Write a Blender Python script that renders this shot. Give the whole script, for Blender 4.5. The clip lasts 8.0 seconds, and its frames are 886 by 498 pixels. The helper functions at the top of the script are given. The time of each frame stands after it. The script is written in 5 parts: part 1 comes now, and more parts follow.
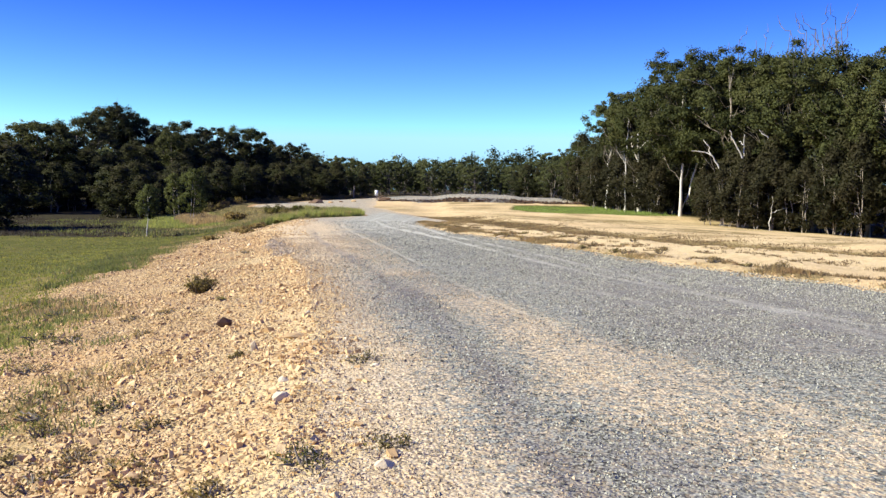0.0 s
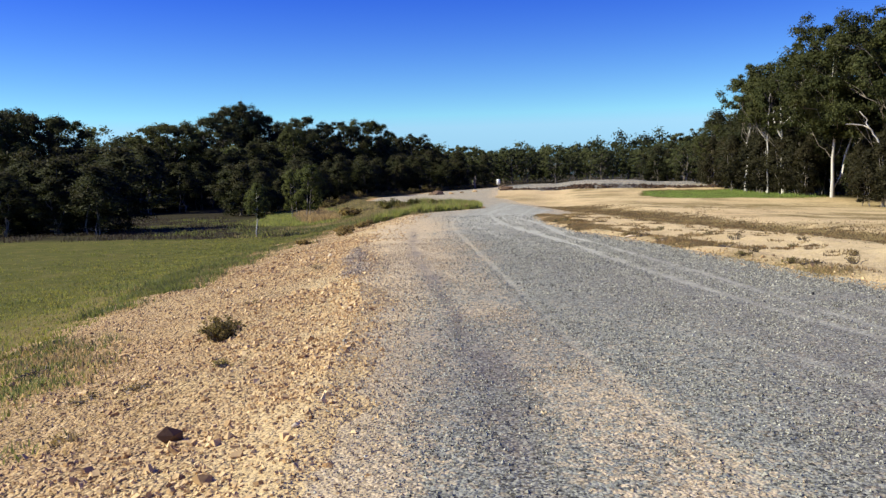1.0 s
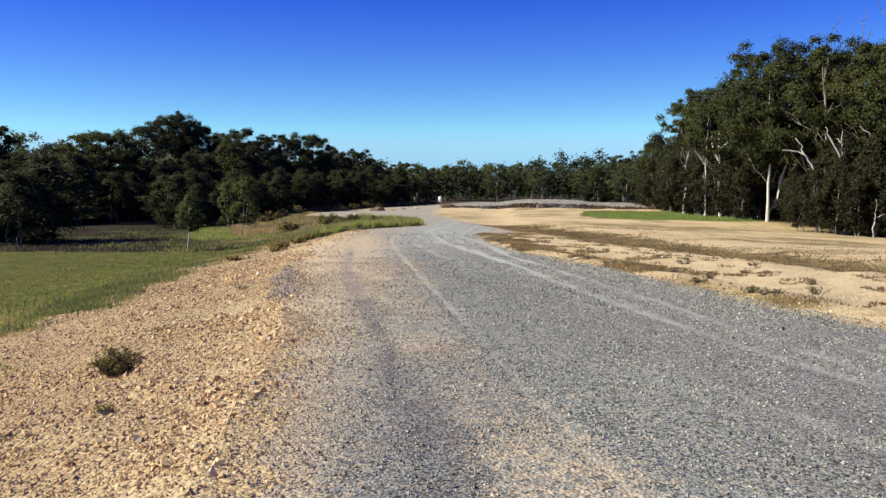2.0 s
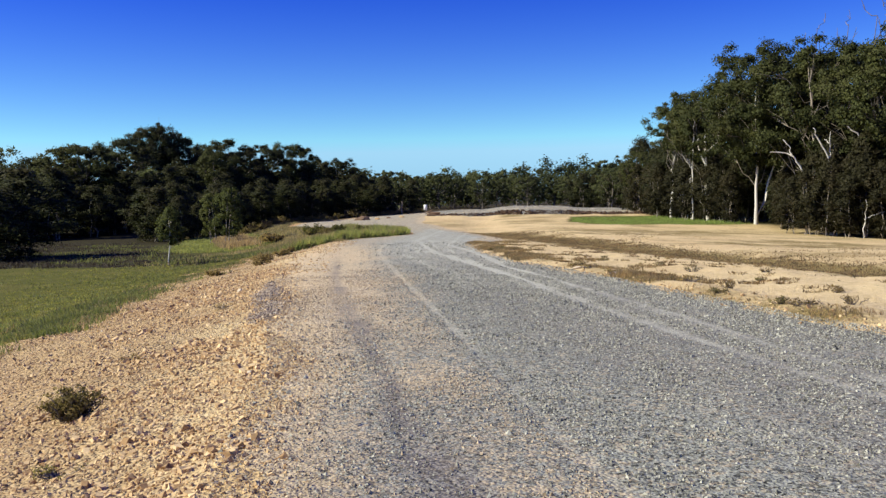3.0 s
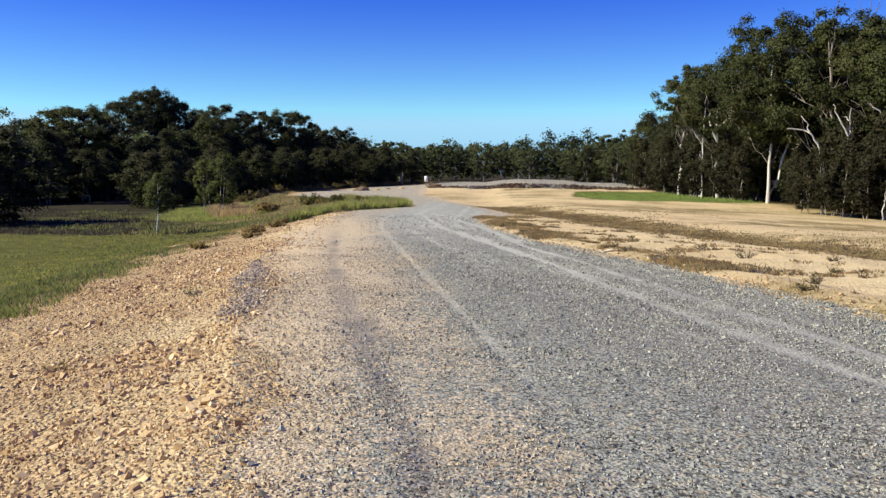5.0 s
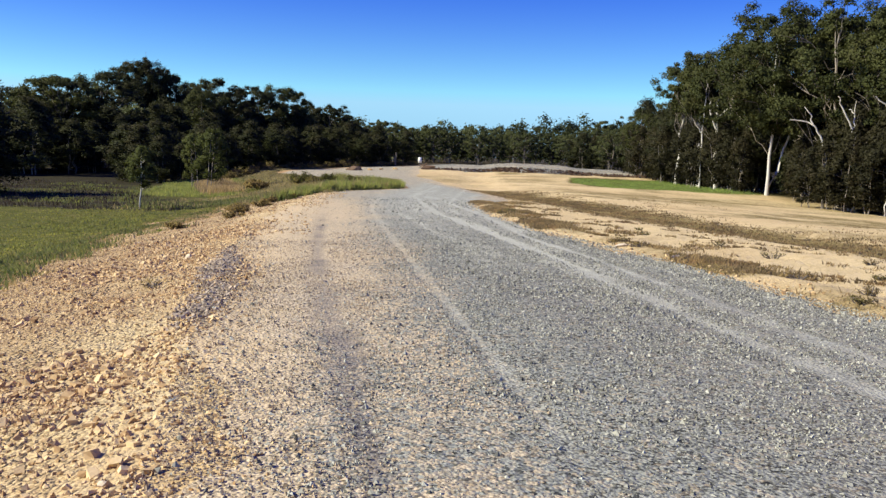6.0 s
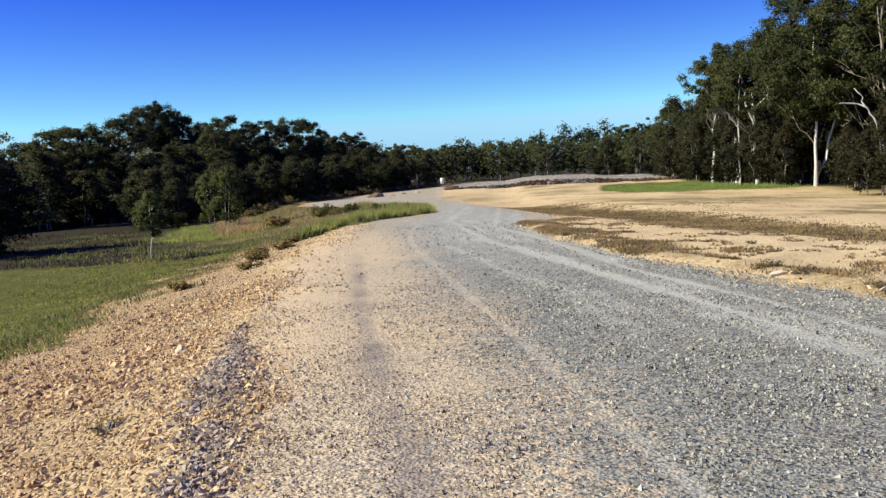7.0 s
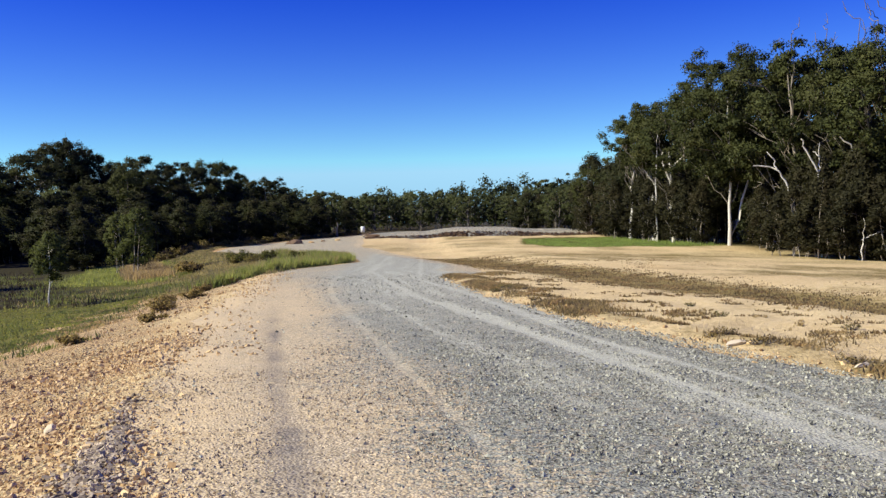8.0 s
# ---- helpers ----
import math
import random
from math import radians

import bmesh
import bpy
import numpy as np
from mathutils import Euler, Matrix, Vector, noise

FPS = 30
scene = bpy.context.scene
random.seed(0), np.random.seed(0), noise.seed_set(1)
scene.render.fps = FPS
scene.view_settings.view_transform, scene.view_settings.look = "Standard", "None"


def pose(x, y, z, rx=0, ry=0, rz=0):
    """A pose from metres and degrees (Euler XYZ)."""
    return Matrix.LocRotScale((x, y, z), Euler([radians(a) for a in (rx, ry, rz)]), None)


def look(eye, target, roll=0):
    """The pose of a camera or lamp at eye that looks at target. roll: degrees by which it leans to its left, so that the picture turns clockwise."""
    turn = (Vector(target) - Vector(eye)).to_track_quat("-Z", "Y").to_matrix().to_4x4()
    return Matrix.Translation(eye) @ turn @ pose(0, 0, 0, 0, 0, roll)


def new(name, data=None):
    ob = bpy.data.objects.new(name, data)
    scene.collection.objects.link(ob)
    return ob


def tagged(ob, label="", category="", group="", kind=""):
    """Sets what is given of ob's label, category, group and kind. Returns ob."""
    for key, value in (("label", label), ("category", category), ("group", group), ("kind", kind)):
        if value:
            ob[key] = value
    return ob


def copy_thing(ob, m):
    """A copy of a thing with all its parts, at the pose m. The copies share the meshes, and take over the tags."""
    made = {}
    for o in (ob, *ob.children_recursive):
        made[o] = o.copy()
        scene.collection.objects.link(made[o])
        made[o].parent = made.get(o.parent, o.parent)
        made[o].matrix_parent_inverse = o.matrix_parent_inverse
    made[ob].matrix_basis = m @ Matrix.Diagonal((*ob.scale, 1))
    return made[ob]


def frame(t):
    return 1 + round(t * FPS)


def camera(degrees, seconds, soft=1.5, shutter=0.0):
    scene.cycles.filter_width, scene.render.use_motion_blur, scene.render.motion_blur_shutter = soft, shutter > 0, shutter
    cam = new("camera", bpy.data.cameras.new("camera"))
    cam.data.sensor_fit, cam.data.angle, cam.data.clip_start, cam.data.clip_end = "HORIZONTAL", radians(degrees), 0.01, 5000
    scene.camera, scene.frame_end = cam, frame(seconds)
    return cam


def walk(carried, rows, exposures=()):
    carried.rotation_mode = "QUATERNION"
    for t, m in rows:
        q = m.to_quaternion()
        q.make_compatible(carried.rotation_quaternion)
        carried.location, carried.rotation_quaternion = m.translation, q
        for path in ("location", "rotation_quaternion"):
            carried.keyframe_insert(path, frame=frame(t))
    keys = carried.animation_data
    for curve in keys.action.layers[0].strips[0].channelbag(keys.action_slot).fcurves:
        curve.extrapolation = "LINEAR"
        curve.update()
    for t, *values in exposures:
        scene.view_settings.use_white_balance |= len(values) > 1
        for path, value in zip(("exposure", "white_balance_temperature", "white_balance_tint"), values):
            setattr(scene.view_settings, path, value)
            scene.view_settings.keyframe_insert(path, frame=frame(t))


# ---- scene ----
# the camera, carried at head height along the left half of the gravel road
cam = camera(55.06, 8.0, soft=1.42)
PATH = [
    (0.0, pose(0.000, 0.000, 1.465, 85.97, -0.49, 0.00)),
    (0.3, pose(0.098, 0.415, 1.519, 86.95, 0.30, 2.81)),
    (0.4, pose(0.352, 3.800, 1.647, 84.52, 0.78, 6.39)),
    (0.5, pose(0.347, 3.926, 1.649, 84.41, 0.77, 7.10)),
    (1.0, pose(0.274, 4.572, 1.647, 85.22, 1.49, 8.40)),
    (1.5, pose(0.277, 5.275, 1.656, 86.44, 0.01, 6.70)),
    (1.7, pose(0.240, 5.522, 1.645, 86.26, -0.20, 5.39)),
    (2.8, pose(-0.082, 6.909, 1.623, 86.57, 0.61, 3.71)),
    (3.0, pose(-0.156, 7.185, 1.629, 86.81, 1.17, 3.42)),
    (3.5, pose(-0.314, 7.824, 1.625, 87.68, 1.67, 2.10)),
    (4.0, pose(-0.436, 8.543, 1.631, 86.98, 0.98, 1.50)),
    (4.5, pose(-0.597, 9.173, 1.619, 86.20, 0.96, 2.34)),
    (4.7, pose(-0.624, 9.481, 1.591, 85.77, 0.43, 3.41)),
    (5.8, pose(-0.816, 11.454, 1.562, 83.34, -1.50, 2.53)),
    (6.0, pose(-0.863, 11.748, 1.571, 83.73, -1.73, 2.95)),
    (6.5, pose(-1.044, 12.457, 1.558, 83.06, 0.16, 2.72)),
    (6.6, pose(-1.083, 12.553, 1.573, 82.54, 0.70, 1.92)),
    (6.7, pose(-1.968, 15.999, 1.592, 85.38, 3.26, 2.45)),
    (7.0, pose(-2.033, 16.439, 1.578, 85.05, 3.23, 4.09)),
    (7.5, pose(-2.154, 17.140, 1.588, 85.31, 3.02, 2.00)),
    (8.0, pose(-2.273, 17.823, 1.618, 88.15, 1.51, -1.30)),
]
walk(cam, PATH, [(0.0, 0.92), (0.3, 0.71), (0.5, 0.55), (2.0, 0.52), (4.0, 0.52), (6.0, 0.59), (6.6, 0.58), (8.0, 0.53)])

# ---- daylight: a clear sky and one sun, from the left ----
SUN_AZ, SUN_EL = -101.0, 36.0
world = bpy.data.worlds.new("sky")
scene.world = world
world.use_nodes = True
wn = world.node_tree
sky = wn.nodes.new("ShaderNodeTexSky")
sky.sky_type, sky.sun_disc = "NISHITA", False
sky.sun_elevation, sky.sun_rotation = radians(SUN_EL), radians(SUN_AZ % 360)
sky.altitude, sky.air_density, sky.dust_density, sky.ozone_density = 600, 1.0, 0.0, 2.0
# a clear winter sky, deep blue overhead: red and green fall off faster than blue
def sums(op, a, b):
    n = wn.nodes.new("ShaderNodeMath")
    n.operation = op
    for k, v in enumerate((a, b)):
        if isinstance(v, float):
            n.inputs[k].default_value = v
        else:
            wn.links.new(v, n.inputs[k])
    return n.outputs[0]


split, merge = wn.nodes.new("ShaderNodeSeparateColor"), wn.nodes.new("ShaderNodeCombineColor")
wn.links.new(sky.outputs[0], split.inputs[0])
red, green, blue = split.outputs
deep = sums("MULTIPLY", blue, 1.62)
for band, part_of, low, high, least, most in ((0, red, 0.37, 0.79, 0.018, 0.40), (1, green, 0.60, 0.93, 0.092, 0.74)):
    span = wn.nodes.new("ShaderNodeMapRange")
    wn.links.new(sums("DIVIDE", part_of, blue), span.inputs[0])
    for k, v in enumerate((low, high, least, most)):
        span.inputs[1 + k].default_value = v
    wn.links.new(sums("MULTIPLY", deep, span.outputs[0]), merge.inputs[band])
wn.links.new(deep, merge.inputs[2])
wn.links.new(merge.outputs[0], wn.nodes["Background"].inputs[0])
wn.nodes["Background"].inputs[1].default_value = 0.066
sun = new("sun", bpy.data.lights.new("sun", "SUN"))
sun.data.energy, sun.data.angle, sun.data.color = 5.0, radians(0.55), (1.0, 0.955, 0.74)
to_sun = Vector((math.sin(radians(SUN_AZ)) * math.cos(radians(SUN_EL)), math.cos(radians(SUN_AZ)) * math.cos(radians(SUN_EL)), math.sin(radians(SUN_EL))))
sun.matrix_world = look(tuple(to_sun * 60), (0, 0, 0))

# ---- materials ----
class Mat:
    """A node material, written as short calls."""

    def __init__(self, name, rough=0.9, spec=0.2):
        self.m = bpy.data.materials.new(name)
        self.m.use_nodes = True
        self.t = self.m.node_tree
        self.b = self.t.nodes["Principled BSDF"]
        self.b.inputs["Roughness"].default_value = rough
        self.b.inputs["Specular IOR Level"].default_value = spec
        self.tc = self.node("TexCoord")

    def node(self, kind):
        return self.t.nodes.new("ShaderNode" + kind)

    def put(self, socket, v):
        if isinstance(v, bpy.types.NodeSocket):
            self.t.links.new(v, socket)
        elif isinstance(v, tuple) and len(v) == 3 and socket.type == "RGBA":
            socket.default_value = (*v, 1)
        else:
            socket.default_value = v

    def noise(self, scale, detail=4, rough=0.55, vec=None, stretch=None):
        n = self.node("TexNoise")
        n.inputs["Scale"].default_value, n.inputs["Detail"].default_value, n.inputs["Roughness"].default_value = scale, detail, rough
        v = vec or self.tc.outputs["Object"]
        if stretch:
            mp = self.node("Mapping")
            self.put(mp.inputs["Vector"], v)
            mp.inputs["Scale"].default_value = stretch
            v = mp.outputs[0]
        self.put(n.inputs["Vector"], v)
        return n.outputs["Fac"]

    def cells(self, scale, feature="F1", out="Distance"):
        n = self.node("TexVoronoi")
        n.feature = feature
        n.inputs["Scale"].default_value = scale
        self.put(n.inputs["Vector"], self.tc.outputs["Object"])
        return n.outputs[out]

    def ramp(self, v, a, b, lo=0.0, hi=1.0):
        n = self.node("MapRange")
        n.clamp = True
        self.put(n.inputs["Value"], v)
        for i, k in enumerate((a, b, lo, hi)):
            n.inputs[1 + i].default_value = k
        return n.outputs[0]

    def mix(self, f, a, b, mode="MIX"):
        n = self.node("Mix")
        n.data_type, n.blend_type = "RGBA", mode
        self.put(n.inputs[0], f)
        self.put(n.inputs[6], a)
        self.put(n.inputs[7], b)
        return n.outputs[2]

    def math(self, op, a, b=0.0):
        n = self.node("Math")
        n.operation = op
        n.use_clamp = False
        self.put(n.inputs[0], a)
        self.put(n.inputs[1], b)
        return n.outputs[0]

    def zone(self, name):
        n = self.node("Attribute")
        n.attribute_name = name
        s = self.node("SeparateColor")
        self.put(s.inputs[0], n.outputs["Color"])
        return s.outputs[0], s.outputs[1], s.outputs[2]

    def each(self):
        return self.node("ObjectInfo").outputs["Random"]

    def island(self):
        return self.node("NewGeometry").outputs["Random Per Island"]

    def colour(self, v):
        self.put(self.b.inputs["Base Color"], v)
        return self

    def bump(self, v, dist, strength=1.0):
        n = self.node("Bump")
        n.inputs["Distance"].default_value, n.inputs["Strength"].default_value = dist, strength
        self.put(n.inputs["Height"], v)
        if self.b.inputs["Normal"].is_linked:
            self.put(n.inputs["Normal"], self.b.inputs["Normal"].links[0].from_socket)
        self.put(self.b.inputs["Normal"], n.outputs[0])
        return self


def leaf_material(name, dark, light, warm, thin=0.35, spread=0.5):
    """Foliage: three tints mixed leaf by leaf and tree by tree, some light through the leaf."""
    m = Mat(name, 0.7, 0.12)
    isl, obj = m.island(), m.each()
    c = m.mix(m.ramp(isl, 0.0, 1.0), dark, light)
    c = m.mix(m.math("MULTIPLY", m.ramp(m.noise(0.35, 2), 0.45, 0.75), spread), c, warm)
    c = m.mix(m.ramp(obj, 0, 1, 0.0, 0.45), c, (dark[0] * 0.8, dark[1] * 0.9, dark[2] * 0.9))
    m.colour(c)
    tr = m.node("BsdfTranslucent")
    m.put(tr.inputs[0], m.mix(0.5, c, (light[0] * 1.5, light[1] * 1.6, light[2])))
    mx = m.node("MixShader")
    mx.inputs[0].default_value = thin
    m.put(mx.inputs[1], m.b.outputs[0])
    m.put(mx.inputs[2], tr.outputs[0])
    m.put(m.t.nodes["Material Output"].inputs[0], mx.outputs[0])
    return m.m


def ground_material():
    m = Mat("earth_and_grass", 0.95, 0.1)
    grass, green, sand = m.zone("cover")
    rub, litter_shade, field = m.zone("cover2")
    big, mid, fine, tiny = m.noise(0.25, 5), m.noise(1.6, 5), m.noise(9, 5), m.noise(55, 3)
    earth = m.mix(m.ramp(mid, 0.35, 0.65), (0.48, 0.315, 0.145), (0.68, 0.485, 0.25))
    earth = m.mix(m.ramp(big, 0.40, 0.60, 0, 0.7), earth, (0.46, 0.25, 0.112))
    pale = m.mix(m.ramp(fine, 0.35, 0.65), (0.70, 0.545, 0.28), (0.82, 0.665, 0.385))
    c = m.mix(sand, earth, pale)
    c = m.mix(m.math("MULTIPLY", field, m.ramp(m.noise(1.1, 7, 0.75), 0.50, 0.68, 0, 0.5)), c, (0.38, 0.265, 0.12))
    c = m.mix(m.math("MULTIPLY", m.math("MULTIPLY", field, m.ramp(mid, 0.42, 0.6)), m.ramp(m.cells(6), 0.08, 0.22, 0.75, 0.0)), c, (0.20, 0.145, 0.065))
    chips = m.cells(26, out="Color")
    sp = m.node("SeparateColor")
    m.put(sp.inputs[0], chips)
    c = m.mix(m.math("MULTIPLY", rub, m.ramp(sp.outputs[0], 0.1, 0.9, 0.0, 0.8)), c, m.mix(sp.outputs[1], (0.23, 0.14, 0.068), (0.74, 0.57, 0.34)))
    c = m.mix(m.ramp(tiny, 0.3, 0.7, 0, 0.35), c, (0.22, 0.14, 0.075))
    dry = m.mix(m.ramp(fine, 0.3, 0.7), (0.17, 0.13, 0.05), (0.30, 0.225, 0.09))
    lush = m.mix(m.ramp(mid, 0.3, 0.7), (0.078, 0.083, 0.014), (0.128, 0.122, 0.024))
    lush = m.mix(m.ramp(fine, 0.3, 0.7, 0, 0.5), lush, (0.055, 0.066, 0.016))
    lush = m.mix(m.ramp(m.noise(0.7, 5, 0.65), 0.5, 0.72, 0, 0.55), lush, (0.19, 0.155, 0.05))
    g = m.mix(green, dry, lush)
    edge = m.math("ADD", grass, m.math("MULTIPLY", m.math("SUBTRACT", m.noise(3.0, 6, 0.7), 0.5), 1.1))
    c = m.mix(m.ramp(edge, 0.28, 0.72), c, g)
    # leaf litter and bog, near black: tree shade is put into this colour
    c = m.mix(m.math("MULTIPLY", litter_shade, m.ramp(mid, 0.15, 0.45)), c, m.mix(fine, (0.018, 0.016, 0.008), (0.040, 0.033, 0.016)))
    m.colour(c)
    m.bump(m.noise(14, 5, 0.7), 0.035, 1.0)
    m.bump(m.math("MULTIPLY", rub, m.math("SUBTRACT", 1.0, m.cells(26))), 0.045, 1.0)
    m.bump(m.math("MULTIPLY", rub, m.math("SUBTRACT", 1.0, m.cells(11))), 0.05, 0.8)
    return m.m


def road_material():
    m = Mat("crushed_rock", 0.92, 0.15)
    tan, dust, dark = m.zone("cover")
    big, mid, fine = m.noise(0.35, 5), m.noise(1.8, 5, 0.6), m.noise(11, 4)
    n1, n2 = m.cells(48, out="Color"), m.cells(26, out="Color")
    s1, s2 = m.node("SeparateColor"), m.node("SeparateColor")
    m.put(s1.inputs[0], n1)
    m.put(s2.inputs[0], n2)
    stone = m.mix(m.ramp(s1.outputs[0], 0.15, 0.85), (0.022, 0.0225, 0.0192), (0.335, 0.34, 0.288))
    stone = m.mix(m.ramp(s2.outputs[1], 0.55, 0.95, 0, 0.5), stone, (0.34, 0.345, 0.298))
    stone = m.mix(m.ramp(mid, 0.4, 0.7, 0, 0.3), stone, (0.232, 0.236, 0.204))
    soil = m.mix(m.ramp(s1.outputs[1], 0.1, 0.9), (0.24, 0.19, 0.125), (0.71, 0.58, 0.395))
    soil = m.mix(m.ramp(mid, 0.35, 0.65, 0, 0.6), soil, (0.58, 0.455, 0.28))
    t = m.math("ADD", tan, m.math("MULTIPLY", m.math("SUBTRACT", m.noise(2.2, 6, 0.72), 0.5), 0.7))
    t = m.math("ADD", t, m.math("MULTIPLY", m.math("SUBTRACT", s2.outputs[0], 0.5), 0.8))
    c = m.mix(m.ramp(t, 0.25, 0.8), stone, soil)
    d = m.math("ADD", dust, m.math("MULTIPLY", m.math("SUBTRACT", m.noise(2.6, 6, 0.75), 0.5), 0.9))
    c = m.mix(m.math("MULTIPLY", m.ramp(d, 0.25, 1.0, 0, 0.8), m.ramp(s1.outputs[2], 0.0, 0.5, 0.3, 1.0)), c, m.mix(m.ramp(tan, 0.1, 0.7), m.mix(fine, (0.455, 0.45, 0.37), (0.59, 0.585, 0.485)), m.mix(fine, (0.60, 0.44, 0.24), (0.73, 0.565, 0.335))))
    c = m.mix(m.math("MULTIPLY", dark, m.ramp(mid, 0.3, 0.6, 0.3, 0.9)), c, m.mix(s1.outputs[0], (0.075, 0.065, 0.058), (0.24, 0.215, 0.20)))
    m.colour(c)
    m.bump(m.math("SUBTRACT", 1.0, m.cells(40)), 0.012, 0.9)
    m.bump(m.noise(6, 5, 0.7), 0.03, 0.5)
    return m.m


def stone_material(name, a, b, c3):
    m = Mat(name, 0.9, 0.2)
    k = m.math("FRACT", m.math("ADD", m.island(), m.each()))
    c = m.mix(k, a, b)
    c = m.mix(m.ramp(m.noise(30, 4), 0.4, 0.8, 0, 0.4), c, c3)
    m.colour(c).bump(m.noise(60, 4), 0.004, 0.8)
    return m.m


def bark_material(name, a, b, streak):
    m = Mat(name, 0.85, 0.15)
    c = m.mix(m.ramp(m.noise(1.2, 4, stretch=(1, 1, 0.35)), 0.35, 0.65), a, b)
    c = m.mix(m.ramp(m.noise(7, 4, stretch=(1, 1, 0.15)), 0.5, 0.72, 0, 0.8), c, streak)
    m.colour(c).bump(m.noise(9, 4, stretch=(1, 1, 0.2)), 0.03, 0.6)
    return m.m


def blade_material(name, a, b, loose=0.5):
    m = Mat(name, 0.7, 0.2)
    c = m.mix(m.island(), a, b)
    c = m.mix(m.ramp(m.noise(0.5, 5, 0.6), 0.42, 0.66, 0, 0.6), c, (a[0] * 0.55, a[1] * 0.55, a[2] * 0.55))
    c = m.mix(m.ramp(m.noise(1.7, 4, 0.6), 0.5, 0.7, 0, 0.55), c, (b[0] * 1.15, b[1] * 0.92, b[2] * 0.9))
    m.colour(c)
    # blades too fine to shade singly: lit as the sward they make up
    lean = m.node("VectorMath")
    lean.operation = "MULTIPLY_ADD"
    m.put(lean.inputs[0], m.node("NewGeometry").outputs["Normal"])
    lean.inputs[1].default_value, lean.inputs[2].default_value = (loose, loose, loose), (0, 0, 1)
    m.put(m.b.inputs["Normal"], lean.outputs[0])
    tr = m.node("BsdfTranslucent")
    m.put(tr.inputs[0], c)
    down = m.node("VectorMath")
    down.operation = "SCALE"
    m.put(down.inputs[0], lean.outputs[0])
    down.inputs["Scale"].default_value = -1.0
    m.put(tr.inputs["Normal"], down.outputs[0])
    ad = m.node("AddShader")
    m.put(ad.inputs[0], m.b.outputs[0])
    m.put(ad.inputs[1], tr.outputs[0])
    m.put(m.t.nodes["Material Output"].inputs[0], ad.outputs[0])
    return m.m


GROUND, ROAD = ground_material(), road_material()
RUBBLE = stone_material("sandstone_chips", (0.30, 0.178, 0.080), (0.76, 0.565, 0.31), (0.58, 0.395, 0.19))
GRAVEL = stone_material("bluestone_chips", (0.055, 0.051, 0.040), (0.50, 0.49, 0.40), (0.25, 0.245, 0.198))
TAN_GRAVEL = stone_material("tan_road_gravel", (0.19, 0.142, 0.088), (0.62, 0.49, 0.325), (0.46, 0.36, 0.235))
SPILT = stone_material("dark_chips", (0.12, 0.09, 0.066), (0.60, 0.49, 0.36), (0.32, 0.255, 0.185))
PALE = stone_material("pale_stone", (0.56, 0.46, 0.32), (0.66, 0.57, 0.43), (0.50, 0.39, 0.26))
DARKROCK = stone_material("ironstone", (0.14, 0.090, 0.060), (0.21, 0.14, 0.092), (0.09, 0.062, 0.042))
DARK_EARTH = stone_material("dark_earth", (0.065, 0.040, 0.026), (0.15, 0.095, 0.062), (0.09, 0.06, 0.04))
GUM_LEAF = leaf_material("gum_leaf", (0.020, 0.025, 0.009), (0.092, 0.102, 0.033), (0.10, 0.088, 0.03), 0.16)
OAK_LEAF = leaf_material("sheoak_leaf", (0.024, 0.029, 0.013), (0.060, 0.065, 0.028), (0.068, 0.050, 0.026), 0.25, 0.8)
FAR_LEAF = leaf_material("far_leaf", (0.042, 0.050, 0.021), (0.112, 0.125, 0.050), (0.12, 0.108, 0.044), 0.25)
BROWN_LEAF = leaf_material("brown_sheoak_leaf", (0.022, 0.021, 0.011), (0.060, 0.055, 0.026), (0.068, 0.046, 0.024), 0.25, 0.6)
YOUNG_LEAF = leaf_material("young_leaf", (0.044, 0.054, 0.018), (0.135, 0.145, 0.050), (0.13, 0.115, 0.042))
WEED_LEAF = leaf_material("weed_leaf", (0.13, 0.115, 0.045), (0.29, 0.235, 0.10), (0.30, 0.20, 0.095), 0.45)
DRY_LEAF = leaf_material("dry_leaf", (0.20, 0.135, 0.062), (0.40, 0.29, 0.14), (0.30, 0.20, 0.095), 0.45)
BUSH_LEAF = leaf_material("bush_leaf", (0.11, 0.09, 0.038), (0.27, 0.205, 0.09), (0.23, 0.14, 0.068), 0.35)
WEED_GREEN = leaf_material("weed_green", (0.065, 0.068, 0.022), (0.165, 0.16, 0.055), (0.17, 0.13, 0.055), 0.4)
WHITE_PAINT = stone_material("white_paint", (0.78, 0.78, 0.76), (0.80, 0.80, 0.78), (0.72, 0.72, 0.70))
WHITE_BARK = bark_material("white_gum_bark", (0.67, 0.645, 0.58), (0.54, 0.505, 0.44), (0.22, 0.18, 0.14))
PALE_BARK = bark_material("pale_gum_bark", (0.40, 0.35, 0.29), (0.27, 0.23, 0.19), (0.12, 0.10, 0.08))
GREY_BARK = bark_material("grey_bark", (0.20, 0.17, 0.14), (0.30, 0.26, 0.21), (0.08, 0.065, 0.05))
DEAD_WOOD = bark_material("dead_wood", (0.22, 0.19, 0.165), (0.15, 0.13, 0.11), (0.09, 0.075, 0.065))
FIELD_BLADE = blade_material("field_blade", (0.096, 0.104, 0.018), (0.165, 0.158, 0.036))
GREEN_BLADE = blade_material("green_blade", (0.050, 0.064, 0.014), (0.125, 0.13, 0.036))
LIME_BLADE = blade_material("lime_blade", (0.098, 0.119, 0.023), (0.21, 0.22, 0.056))
# dull brown reeds, taken darker to carry the wood's shade in their colour
BOG_SHADE_BLADE = blade_material("bog_shade_blade", (0.010, 0.008, 0.005), (0.032, 0.024, 0.013), 0.9)
BRIGHT_BLADE = blade_material("bright_blade", (0.10, 0.15, 0.026), (0.20, 0.26, 0.06))
